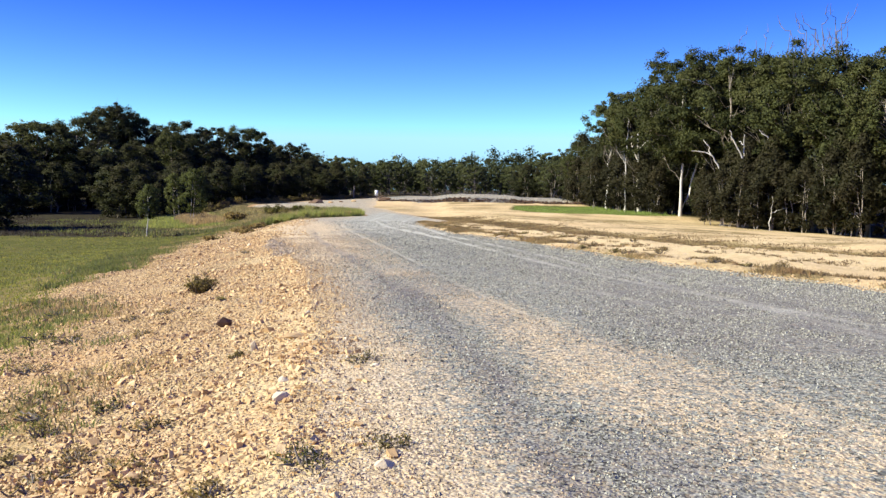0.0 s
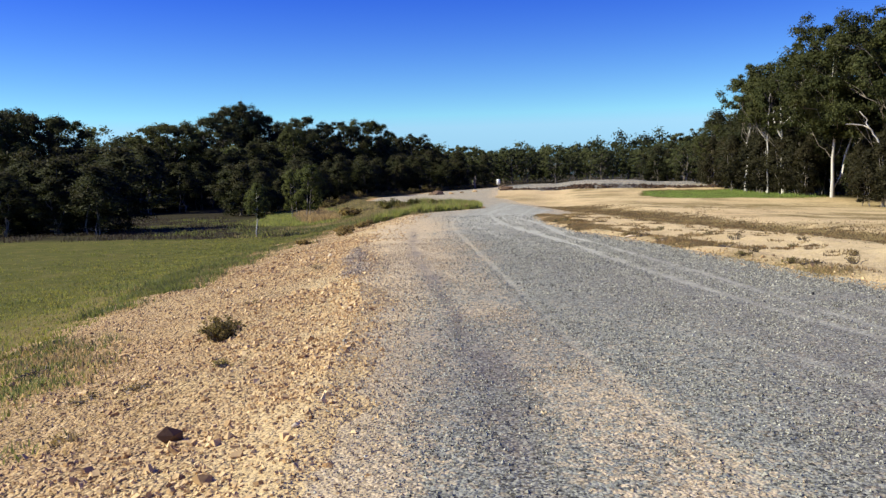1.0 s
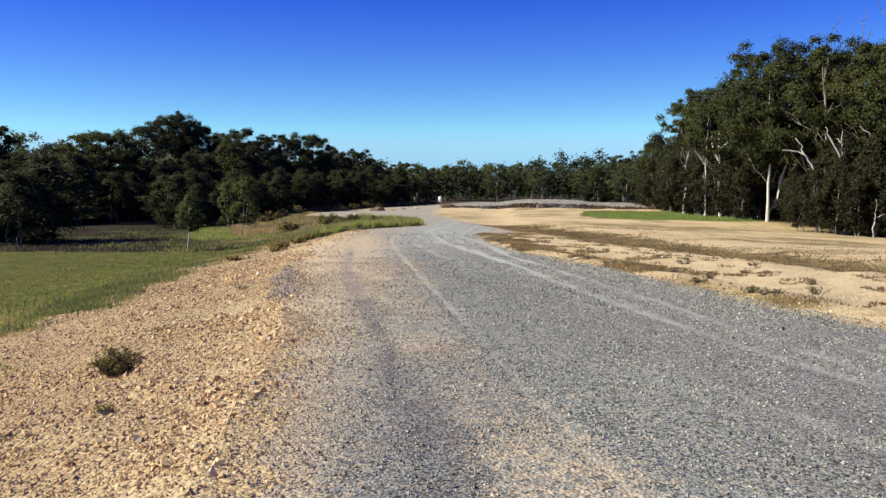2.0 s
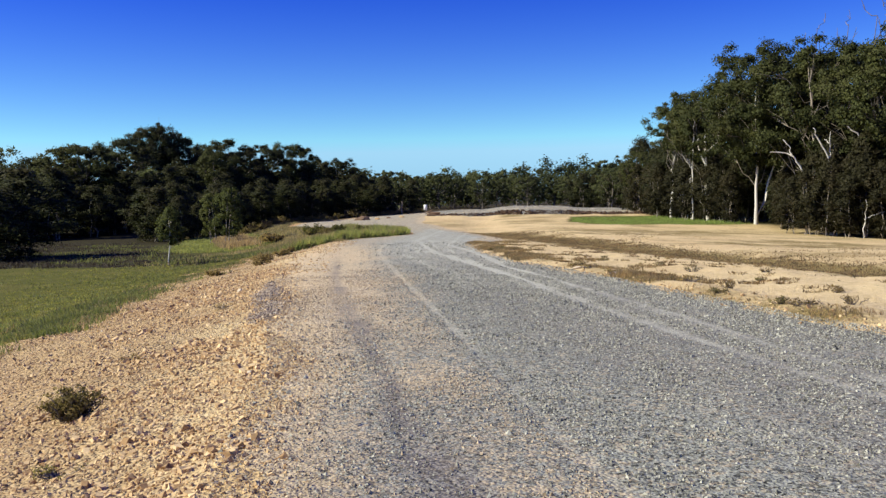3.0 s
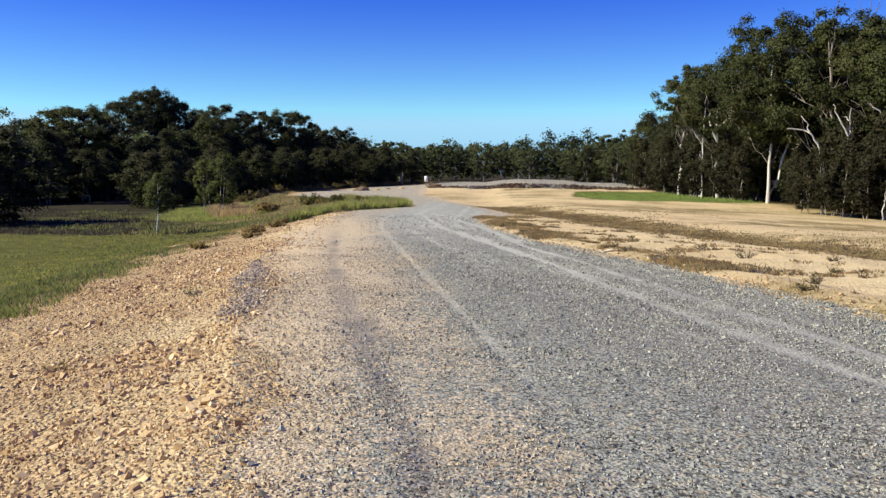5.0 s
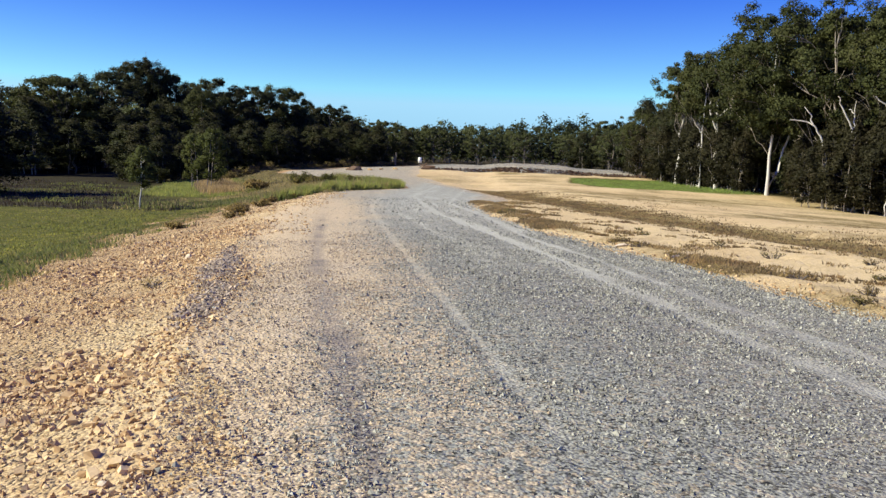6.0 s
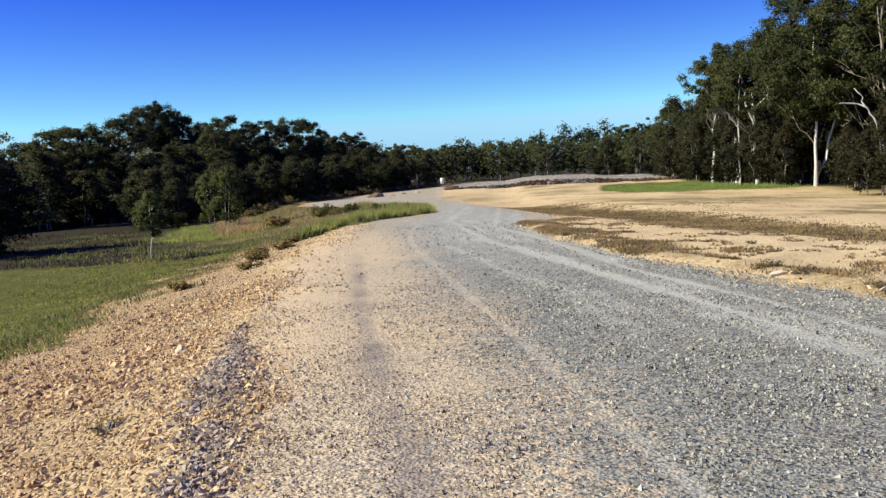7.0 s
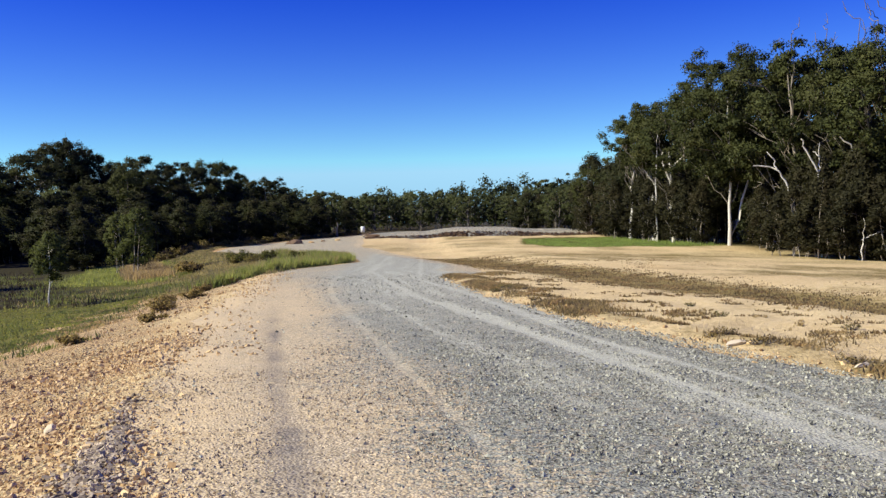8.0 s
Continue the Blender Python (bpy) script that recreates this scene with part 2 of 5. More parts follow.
DRY_BLADE = blade_material("dry_blade", (0.14, 0.095, 0.04), (0.30, 0.22, 0.10))
STRAW_BLADE = blade_material("straw_blade", (0.105, 0.088, 0.034), (0.235, 0.19, 0.08))
BROWN_BLADE = blade_material("brown_blade", (0.07, 0.048, 0.02), (0.17, 0.115, 0.05))
WEED_BLADE = blade_material("weed_blade", (0.10, 0.074, 0.032), (0.26, 0.185, 0.082))

# ---- the lie of the land ----
YK = [0, 8, 20, 40, 60, 80, 100, 120, 140, 165, 200, 400]
ZK = [0, 0, -.08, -.42, -.75, -1.0, -1.2, -1.3, -1.0, -.3, -.2, 0]
CY = [0, 8.7, 12, 16, 20, 24, 30, 37, 49, 63, 75, 84, 100, 120, 140]
CX = [-.4, -1.3, -1.9, -2.6, -3.7, -4.7, -6.1, -7.6, -9, -10.6, -13.2, -16.8, -22.5, -29, -36]
RY = [-30, 5, 12.7, 15.7, 19, 23, 28.6, 34.5, 41.7, 52, 54, 60, 66, 70, 76, 79, 86, 93, 104, 113, 124, 136, 156]
RX = [17, 9.6, 6.7, 5.4, 4.05, 3.2, 2.0, .5, -.6, -1.6, .4, .5, .4, .2, -1.0, -1.8, -2.6, -4.4, -6, -7.2, -10, -10.5, -12]
TY = [-10, 3, 8, 12.5, 16, 19, 27, 40, 50, 66, 80, 100]
TX = [-2.8, -4.0, -4.8, -5.7, -7.9, -9.3, -10.8, -12.7, -14.3, -15.5, -17.5, -23]


def ease(a, b, x):
    t = np.clip((x - a) / (b - a), 0, 1)
    return t * t * (3 - 2 * t)


def crest(y):
    return np.interp(y, CY, CX)


def right_edge(y):
    return np.interp(y, RY, RX)


def far_edge(y):
    """The left edge of the far road, which swings left behind the grassed berm and back to the clearing."""
    return np.interp(y, [58, 65, 70, 74, 80, 88, 96, 103, 109, 117, 131, 136, 147, 152, 163], [-10.4, -9.6, -7.9, -6.8, -7.2, -9.0, -12.6, -17.5, -22.5, -27, -28.5, -26.5, -23, -19.8, -13])


def land(x, y):
    """Height of the ground: the road's fall, the bank down to the paddock, the fall to the gum trees."""
    z = np.interp(y, YK, ZK)
    d = np.maximum(crest(y) - x, 0) * 0.21 / 1.35
    z = z - 1.35 * (1 - np.exp(-d - d ** 3 * 0.6)) * (1 - ease(110, 170, y) * 0.6)
    k = 0.05 + (0.012 - 0.05) * ease(85, 112, y)
    return z - k * np.clip(x - 6, 0, 40) * ease(20, 60, y)


def wave(x, y, size, seed=0):
    """Smooth value noise, -1 to 1."""
    u, v = np.asarray(x, float) / size + 57.3 * seed, np.asarray(y, float) / size + 31.7 * seed
    i, j = np.floor(u), np.floor(v)
    a, b = u - i, v - j
    a, b = a * a * (3 - 2 * a), b * b * (3 - 2 * b)

    def h(p, q):
        s = np.sin(p * 127.1 + q * 311.7 + seed * 17.0) * 43758.5453
        return (s - np.floor(s)) * 2 - 1

    return (h(i, j) * (1 - a) + h(i + 1, j) * a) * (1 - b) + (h(i, j + 1) * (1 - a) + h(i + 1, j + 1) * a) * b


def relief(x, y):
    """Ruts and hummocks of a hand's width, on the bank and in the field, none on the road."""
    off = ease(0.1, 1.2, crest(y) - x) + ease(0.2, 1.5, x - right_edge(y))
    return np.minimum(off, 1) * (0.05 * wave(x, y, 1.3, 1) + 0.03 * wave(x, y, 0.45, 2) + 0.018 * wave(x, y, 0.2, 3))


def furrow(x, y):
    """The shallow grassy drain that runs beside the road to the right."""
    c = np.interp(y, [20, 30, 36.3, 42, 49.4, 57, 66, 73, 103], [12.5, 9.4, 8.0, 6.6, 5.3, 4.2, 2.4, .7, -2.2]) + 0.25 * wave(y, y * 0, 6, 4)
    w = np.interp(y, [20, 40, 60, 100], [1.7, 2.1, 2.7, 2.8])
    return np.exp(-((x - c) / w) ** 2), c


def height(x, y):
    f, c = furrow(x, y)
    verge = 0.10 * np.exp(-((x - right_edge(y) - 0.55) / 0.5) ** 2) * (1 - ease(48, 56, y))
    return land(x, y) + relief(x, y) - 0.24 * f * ease(18, 26, y) + verge


def grid_mesh(name, xs, ys, zfun):
    X, Y = np.meshgrid(xs, ys)
    X, Y = X.ravel(), Y.ravel()
    return raw_mesh(name, np.c_[X, Y, zfun(X, Y)], grid_faces(len(xs), len(ys)))


def grid_faces(nx, ny):
    i = (np.arange(ny - 1)[:, None] * nx + np.arange(nx - 1)).ravel()
    return np.c_[i, i + 1, i + nx + 1, i + nx]


def raw_mesh(name, verts, faces, smooth=True, normals=None):
    """A mesh from vertex and face arrays (all faces with as many corners)."""
    me = bpy.data.meshes.new(name)
    n, k = faces.shape
    me.vertices.add(len(verts))
    me.vertices.foreach_set("co", np.ascontiguousarray(verts, np.float32).ravel())
    me.loops.add(n * k)
    me.loops.foreach_set("vertex_index", np.ascontiguousarray(faces, np.int32).ravel())
    me.polygons.add(n)
    me.polygons.foreach_set("loop_start", np.arange(0, n * k, k, dtype=np.int32))
    me.polygons.foreach_set("use_smooth", np.full(n, smooth))
    me.update(calc_edges=True)
    if normals is not None:
        me.normals_split_custom_set_from_vertices(normals.tolist())
    return me


def cover(me, name, r, g, b):
    at = me.attributes.new(name, "FLOAT_COLOR", "POINT")
    at.data.foreach_set("color", np.c_[r, g, b, np.ones(len(r))].astype(np.float32).ravel())


def graded(a, b, step, out_a, out_b, grow, back=None):
    """Coordinates: even steps from a to b, then ever wider ones out to out_a and out_b."""
    mid = list(np.arange(a, b + 1e-6, step))
    s = step
    while mid[-1] < out_b:
        s *= grow
        mid.append(mid[-1] + s)
    s, low = step, []
    while (low[-1] if low else mid[0]) > out_a:
        s *= back or grow
        low.append((low[-1] if low else mid[0]) - s)
    return np.array(low[::-1] + mid)


def build_ground():
    xs, ys = graded(-13, 9, 0.17, -2500, 2500, 1.07), graded(2.5, 34, 0.18, -600, 3000, 1.028, 1.3)
    me = grid_mesh("ground", xs, ys, height)
    co = np.empty(len(me.vertices) * 3, np.float32)
    me.vertices.foreach_get("co", co)
    x, y = co[0::3].astype(float), co[1::3].astype(float)
    left = x < crest(y) + 1.0
    toe = np.interp(y, TY, TX)
    jag = 0.7 * wave(x, y, 2.3, 6) + 0.35 * wave(x, y, 0.7, 7)
    f, fc = furrow(x, y)
    re = right_edge(y)
    d = x - re
    # paddock at the foot of the bank; dry and patchy towards the bank
    grass_l = ease(-0.6, 0.9, toe - x + jag)
    dry_near = 1 - ease(9, 17, y)
    grass_l = grass_l * (1 - dry_near * ease(-0.1, 0.4, wave(x, y, 1.6, 82) + 0.5 * wave(x, y, 0.6, 83)))
    # dead grass matted over the lower near bank
    mat = (1 - ease(7, 11, y)) * ease(0.9, 2.4, crest(y) - x) * ease(-0.15, 0.5, wave(x, y, 1.0, 106) + 0.6 * wave(x, y, 0.35, 107))
    grass_l = np.maximum(grass_l, 0.62 * mat)
    green_l = np.clip(0.35 - 0.5 * dry_near + ease(0.5, 3.0, toe - x) * 0.75 + 0.25 * wave(x, y, 6, 8), 0, 1)
    # right of the road: weeds on the verge, sand, drain, stubble, a green strip under the trees
    verge = np.exp(-((d - 0.35 - 0.25 * jag) / 0.6) ** 2) * (0.55 + 0.35 * wave(x, y, 1.3, 42)) * (1 - ease(50, 58, y))
    stub = ease(1.0, 3.5, x - fc + 1.2 * wave(x, y, 5, 9)) * (0.38 + 0.34 * wave(x, y, 3.2, 10) + 0.2 * wave(x, y, 9, 13))
    gx = np.interp(y, [50, 84, 90, 100, 118, 135], [30, 19, 14.5, 12, 9.5, 11]) + 1.2 * wave(x, y, 7, 11)
    lush = ease(-1.0, 1.5, x - gx) * ease(102, 108, y) * (1 - ease(138, 143, y))
    stub = np.maximum(stub, ease(58, 80, y) * (0.17 + 0.30 * wave(x, y * 0.5, 4, 18) + 0.18 * wave(x, y * 0.4, 11, 19)))
    grass_r = np.maximum.reduce([verge, f * 0.95 * ease(18, 26, y) * (1 - ease(74, 90, y)), stub, lush])
    green_r = np.clip(lush + 0.12 * verge + 0.28 * f * ease(60, 90, y), 0, 1)
    # grassed berm on the far bend
    bx = np.interp(y, [55, 58, 65, 70, 74, 80, 88, 96, 107], [-11, -10.9, -10, -8.2, -7.1, -7.5, -9.1, -13.2, -17.7])
    berm = ease(-0.3, 0.8, bx - x + 0.4 * jag) * ease(54, 60, y) * (1 - ease(104, 112, y))
    bx_all = far_edge(y)
    far = ease(150, 170, y)
    grass = np.where(left, grass_l, grass_r * (1 - berm))
    green = np.where(left, green_l, green_r)
    grass, green = np.maximum(grass, berm), np.maximum(green, berm * (0.3 + 0.3 * wave(x, y, 1.8, 60)))
    rough = ease(72, 84, y) * (1 - ease(165, 172, y)) * ease(0.0, 2.0, bx_all - x)
    grass, green = np.maximum(grass, rough * 0.85), np.maximum(green, rough * (0.25 + 0.25 * wave(x, y, 6, 15)))
    # forest litter; on the left it runs past the trees as painted shade
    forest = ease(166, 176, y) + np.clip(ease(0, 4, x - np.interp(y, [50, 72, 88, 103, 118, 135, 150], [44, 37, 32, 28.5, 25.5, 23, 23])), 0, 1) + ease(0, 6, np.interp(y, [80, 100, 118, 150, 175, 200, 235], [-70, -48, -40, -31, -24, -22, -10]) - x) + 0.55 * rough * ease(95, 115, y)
    # boggy ground, its colour also darkened in place of the wood's shadow
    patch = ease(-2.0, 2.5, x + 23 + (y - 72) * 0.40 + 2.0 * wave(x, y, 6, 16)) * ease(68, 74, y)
    marsh_shade = ease(57.5, 61, y + 1.5 * wave(x, y, 4, 14)) * (1 - patch) * ease(16.5, 19.5, -x) * (0.65 + 0.35 * wave(x, y, 3, 17))
    sand = np.where(left, 0.14 + 0.85 * np.exp(-((crest(y) - x - 0.2) / 1.3) ** 2) * np.clip(0.7 + 0.5 * wave(x, y, 1.6, 90), 0, 1), ease(-0.8, 0.15, d) * (0.75 + 0.2 * wave(x, y, 4, 12)))
    rub = np.where(left, (1 - grass_l) * (1 - 0.65 * np.exp(-((crest(y) - x) / 0.6) ** 2)), 0.25 * (1 - ease(2, 4, d)))
    cover(me, "cover", np.clip(grass, 0, 1), np.clip(green * (1 - 0.6 * far), 0, 1), np.clip(sand, 0, 1))
    cover(me, "cover2", np.clip(rub, 0, 1), np.clip(forest + 1.25 * marsh_shade * left, 0, 1), np.where(left, 0, np.clip(sand, 0, 1)))
    me.materials.append(GROUND)
    tagged(new("ground", me), "ochre earth bank, green paddock and sandy field beside the road", "ground", kind="structure")


def stripe(x, y, ys, xs, w):
    return np.exp(-((x - np.interp(y, ys, xs) - 0.5 * w * wave(x * 0.3, y, 1.7, 33)) / (w * (1 + 0.5 * wave(x * 0.2, y, 2.6, 34)))) ** 2)


RUT = ([0, 9, 11, 13, 15, 17, 19, 21, 24, 27, 30, 34, 42, 50], [1.2, .1, -.28, -.71, -1.17, -1.64, -2.11, -2.57, -3.23, -3.84, -4.43, -5.23, -6.5, -7.5], 0.15)
TRACKS = (
    ([0, 11, 13, 15, 17, 19, 21, 23, 26, 29, 32, 36, 40, 45, 50, 60], [4, .71, .3, -.09, -.47, -.85, -1.21, -1.58, -2.13, -2.67, -3.21, -3.92, -4.58, -5.3, -5.79, -6.4], 0.07),
    ([0, 13, 15, 17, 19, 21, 24, 27, 30, 34, 38, 42, 47, 60], [8, 3.36, 2.74, 2.23, 1.79, 1.41, .88, .35, -.21, -1.03, -1.9, -2.7, -3.34, -5], 0.13),
    ([0, 24.4, 26.8, 31.8, 40.7, 50], [6, 1.5, 1.1, .1, -.9, -2.5], 0.10),
)


def spill_share(x, y):
    """Where blue-grey rock has spilt along the crest of the bank."""
    return stripe(x, y, [18, 20, 21.3, 22.6, 24.2, 26.2, 29], [-3.3, -3.75, -4.02, -4.38, -4.75, -5.25, -5.9], 0.15) * ease(19.0, 21.6, y) * (1 - ease(24.6, 27.6, y)) * np.clip(0.62 + 0.55 * wave(x, y, 0.55, 56) + 0.3 * wave(x, y, 0.2, 57), 0, 1)


def soil_share(x, y):
    """Where tan soil lies over the crushed rock: along the bank, and in a strip right of the rut."""
    strip = np.interp(y, [0, 4.8, 6, 7.4, 9.4, 12, 14.5, 17.6, 21], [3.2, 2.1, 1.65, 1.35, .8, .1, -.65, -1.35, -2.2])
    wide = np.interp(y, [4, 6, 9, 14, 21], [.8, .9, .5, .5, .8])
    a = np.exp(-((x - strip) / wide) ** 4) * (1 - ease(20, 24, y)) * (0.48 + 0.25 * wave(x, y, 1.3, 35)) * np.interp(y, [6, 10], [1.25, 1.0])
    left = np.interp(y, [0, 4, 6, 9, 13.6, 16, 20, 22, 25, 32, 41, 55], [.8, .3, -.05, -.6, -1.15, -1.5, -1.7, -1.6, -2.2, -3.5, -5.1, -6.8])
    soft = np.interp(y, [4, 14, 22, 40], [.75, .85, 1.2, 1.2])
    b = 1 - ease(-1.0, 1.0, (x - left + 0.4 * wave(x, y, 1.4, 25)) / soft)
    return np.clip(np.maximum(a, b * np.interp(y, [4, 6.5, 9, 14, 18, 23], [.95, .8, .36, .36, .78, 1])), 0, 1)


def build_road():
    """The gravel road, a sheet from the crest of the bank to the right verge; its edges dip under the earth."""
    ys = graded(2.5, 34, 0.12, -40, 163, 1.03)
    us = np.linspace(0, 1, 90)
    U, Y = np.meshgrid(us, ys)
    jl, jr = 0.22 * wave(Y, Y * 0, 1.9, 20) + 0.14 * wave(Y, Y * 0, 0.6, 21) + 0.06 * wave(Y, Y * 0, 0.2, 109), 0.16 * wave(Y, Y * 0, 1.2, 22) + 0.07 * wave(Y, Y * 0, 0.35, 23)
    L, R = crest(Y) + 0.1 + jl, right_edge(Y) + jr
    # past the bend the road narrows and swings left behind the grassed berm
    L = np.where(Y > 58, L + (far_edge(Y) - L) * ease(56, 62, Y), L)
    X = L + (R - L) * U
    x, y = X.ravel(), Y.ravel()
    edge = np.minimum(U, 1 - U).ravel() * (R - L).ravel()
    z = height(x, y) + 0.022 * ease(0.0, 0.9, edge) - 0.012 * (1 - ease(0.0, 0.12, edge)) + 0.006 * wave(x, y, 0.5, 24)
    dark, pale1, pale2, pale3 = (stripe(x, y, *t) for t in (RUT, *TRACKS))
    z -= (0.014 * dark + 0.012 * pale1 + 0.010 * pale2) * (1 - ease(30, 42, y))
    me = raw_mesh("road", np.c_[x, y, z], grid_faces(len(us), len(ys)))
    # bare tan soil towards the bank, bluish crushed rock towards the verge
    tan = soil_share(x, y)
    tan = np.clip(tan * (0.80 + 0.25 * wave(x, y, 2.0, 26)) + 0.12, 0, 1) * (1 - ease(44, 58, y) * 0.55)
    spill = spill_share(x, y)
    tan = np.clip(tan + 0.9 * np.exp(-(np.maximum(x - crest(y) - 0.25, 0) / (0.5 + 0.12 * wave(x, y, 0.8, 28))) ** 2) - 0.95 * spill, 0, 1)
    tan = np.maximum(tan, 0.5 * ease(96, 104, y) * ease(0, 5, -21 - 0.1 * (y - 100) - x + 2 * wave(x, y, 5, 27)))
    right_gap = (R - X).ravel() + 0.8 * wave(x, y, 2.2, 29)
    tan = np.maximum(tan, 0.95 * (1 - ease(-0.3, 3.2, right_gap)) * ease(53, 57, y))
    far_dust = ease(14, 50, y) * 0.65 * (1 - 0.85 * tan)
    # fainter wheel marks beside the main tracks
    u = x - np.interp(y, *TRACKS[1][:2])
    marks = np.clip(0.9 * wave(u, y * 0.045, 0.28, 80) + 0.6 * wave(u, y * 0.07, 0.11, 81) - 0.1, 0, 1) * ease(-2.3, -1.3, u)
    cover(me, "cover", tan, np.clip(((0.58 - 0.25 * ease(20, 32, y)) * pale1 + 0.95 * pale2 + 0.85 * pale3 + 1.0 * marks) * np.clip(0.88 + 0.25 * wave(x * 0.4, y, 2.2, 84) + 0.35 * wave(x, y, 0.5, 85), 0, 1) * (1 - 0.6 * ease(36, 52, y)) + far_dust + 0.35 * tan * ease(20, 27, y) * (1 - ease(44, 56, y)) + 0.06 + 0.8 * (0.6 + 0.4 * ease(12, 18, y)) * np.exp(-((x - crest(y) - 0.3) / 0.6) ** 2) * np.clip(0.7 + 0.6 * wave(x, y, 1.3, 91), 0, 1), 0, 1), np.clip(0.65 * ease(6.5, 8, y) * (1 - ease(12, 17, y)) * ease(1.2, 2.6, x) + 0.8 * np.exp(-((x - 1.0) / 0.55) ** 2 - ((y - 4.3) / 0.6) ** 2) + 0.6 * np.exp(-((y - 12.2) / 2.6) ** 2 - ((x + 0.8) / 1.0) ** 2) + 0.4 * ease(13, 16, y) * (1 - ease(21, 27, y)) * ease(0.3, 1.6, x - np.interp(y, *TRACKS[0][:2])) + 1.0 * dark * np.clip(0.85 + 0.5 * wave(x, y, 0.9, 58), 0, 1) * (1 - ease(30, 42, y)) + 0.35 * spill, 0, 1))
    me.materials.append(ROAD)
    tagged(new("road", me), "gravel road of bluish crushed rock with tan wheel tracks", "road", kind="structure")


# ---- scattered stone ----
def stone_cloud(x, y, z, size, rng, corners=8, tall=1.0):
    """Many small angular stones in one mesh: each a squashed, skewed block or octahedron."""
    n = len(x)
    if corners == 8:
        base = np.array([(a, b, c) for c in (-1, 1) for b in (-1, 1) for a in (-1, 1)], float)
        faces = np.array([(0, 2, 3, 1), (4, 5, 7, 6), (0, 1, 5, 4), (2, 6, 7, 3), (0, 4, 6, 2), (1, 3, 7, 5)])
    elif corners == 12:
        g = (1 + 5 ** 0.5) / 2
        base = np.array([(-1, g, 0), (1, g, 0), (-1, -g, 0), (1, -g, 0), (0, -1, g), (0, 1, g), (0, -1, -g), (0, 1, -g), (g, 0, -1), (g, 0, 1), (-g, 0, -1), (-g, 0, 1)]) / 1.7
        faces = np.array([(0, 11, 5), (0, 5, 1), (0, 1, 7), (0, 7, 10), (0, 10, 11), (1, 5, 9), (5, 11, 4), (11, 10, 2), (10, 7, 6), (7, 1, 8), (3, 9, 4), (3, 4, 2), (3, 2, 6), (3, 6, 8), (3, 8, 9), (4, 9, 5), (2, 4, 11), (6, 2, 10), (8, 6, 7), (9, 8, 1)])
    elif corners == 4:
        base = np.array([(1, 0, -0.5), (-0.5, 0.87, -0.5), (-0.5, -0.87, -0.5), (0, 0, 0.9)], float)
        faces = np.array([(0, 1, 3), (1, 2, 3), (2, 0, 3)])
    else:
        base = np.array([(1, 0, -0.6), (0, 1, -0.6), (-1, 0, -0.6), (0, -1, -0.6), (0, 0, 1)], float)
        faces = np.array([(0, 1, 4), (1, 2, 4), (2, 3, 4), (3, 0, 4)])
    k = len(base)
    v = base[None] * (1 + rng.uniform(-0.5, 0.45, (n, k, 3))) + rng.uniform(-0.22, 0.22, (n, k, 3))
    v *= np.c_[rng.uniform(0.7, 1.25, n), rng.uniform(0.5, 1.0, n), rng.uniform(0.28, 0.7, n) * tall][:, None]
    v *= (size * 0.5)[:, None, None]
    a, t = rng.uniform(0, 2 * np.pi, n), rng.uniform(-0.9, 0.9, n) * (1.0 if corners > 5 else 0.35)
    vx = v[..., 0] * np.cos(t)[:, None] + v[..., 2] * np.sin(t)[:, None]
    vz = -v[..., 0] * np.sin(t)[:, None] + v[..., 2] * np.cos(t)[:, None]
    X = vx * np.cos(a)[:, None] - v[..., 1] * np.sin(a)[:, None]
    Y = vx * np.sin(a)[:, None] + v[..., 1] * np.cos(a)[:, None]
    V = np.stack([X + x[:, None], Y + y[:, None], vz + (z + size * 0.16)[:, None]], -1).reshape(-1, 3)
    F = (faces[None] + (np.arange(n) * k)[:, None, None]).reshape(-1, faces.shape[1])
    return V, F


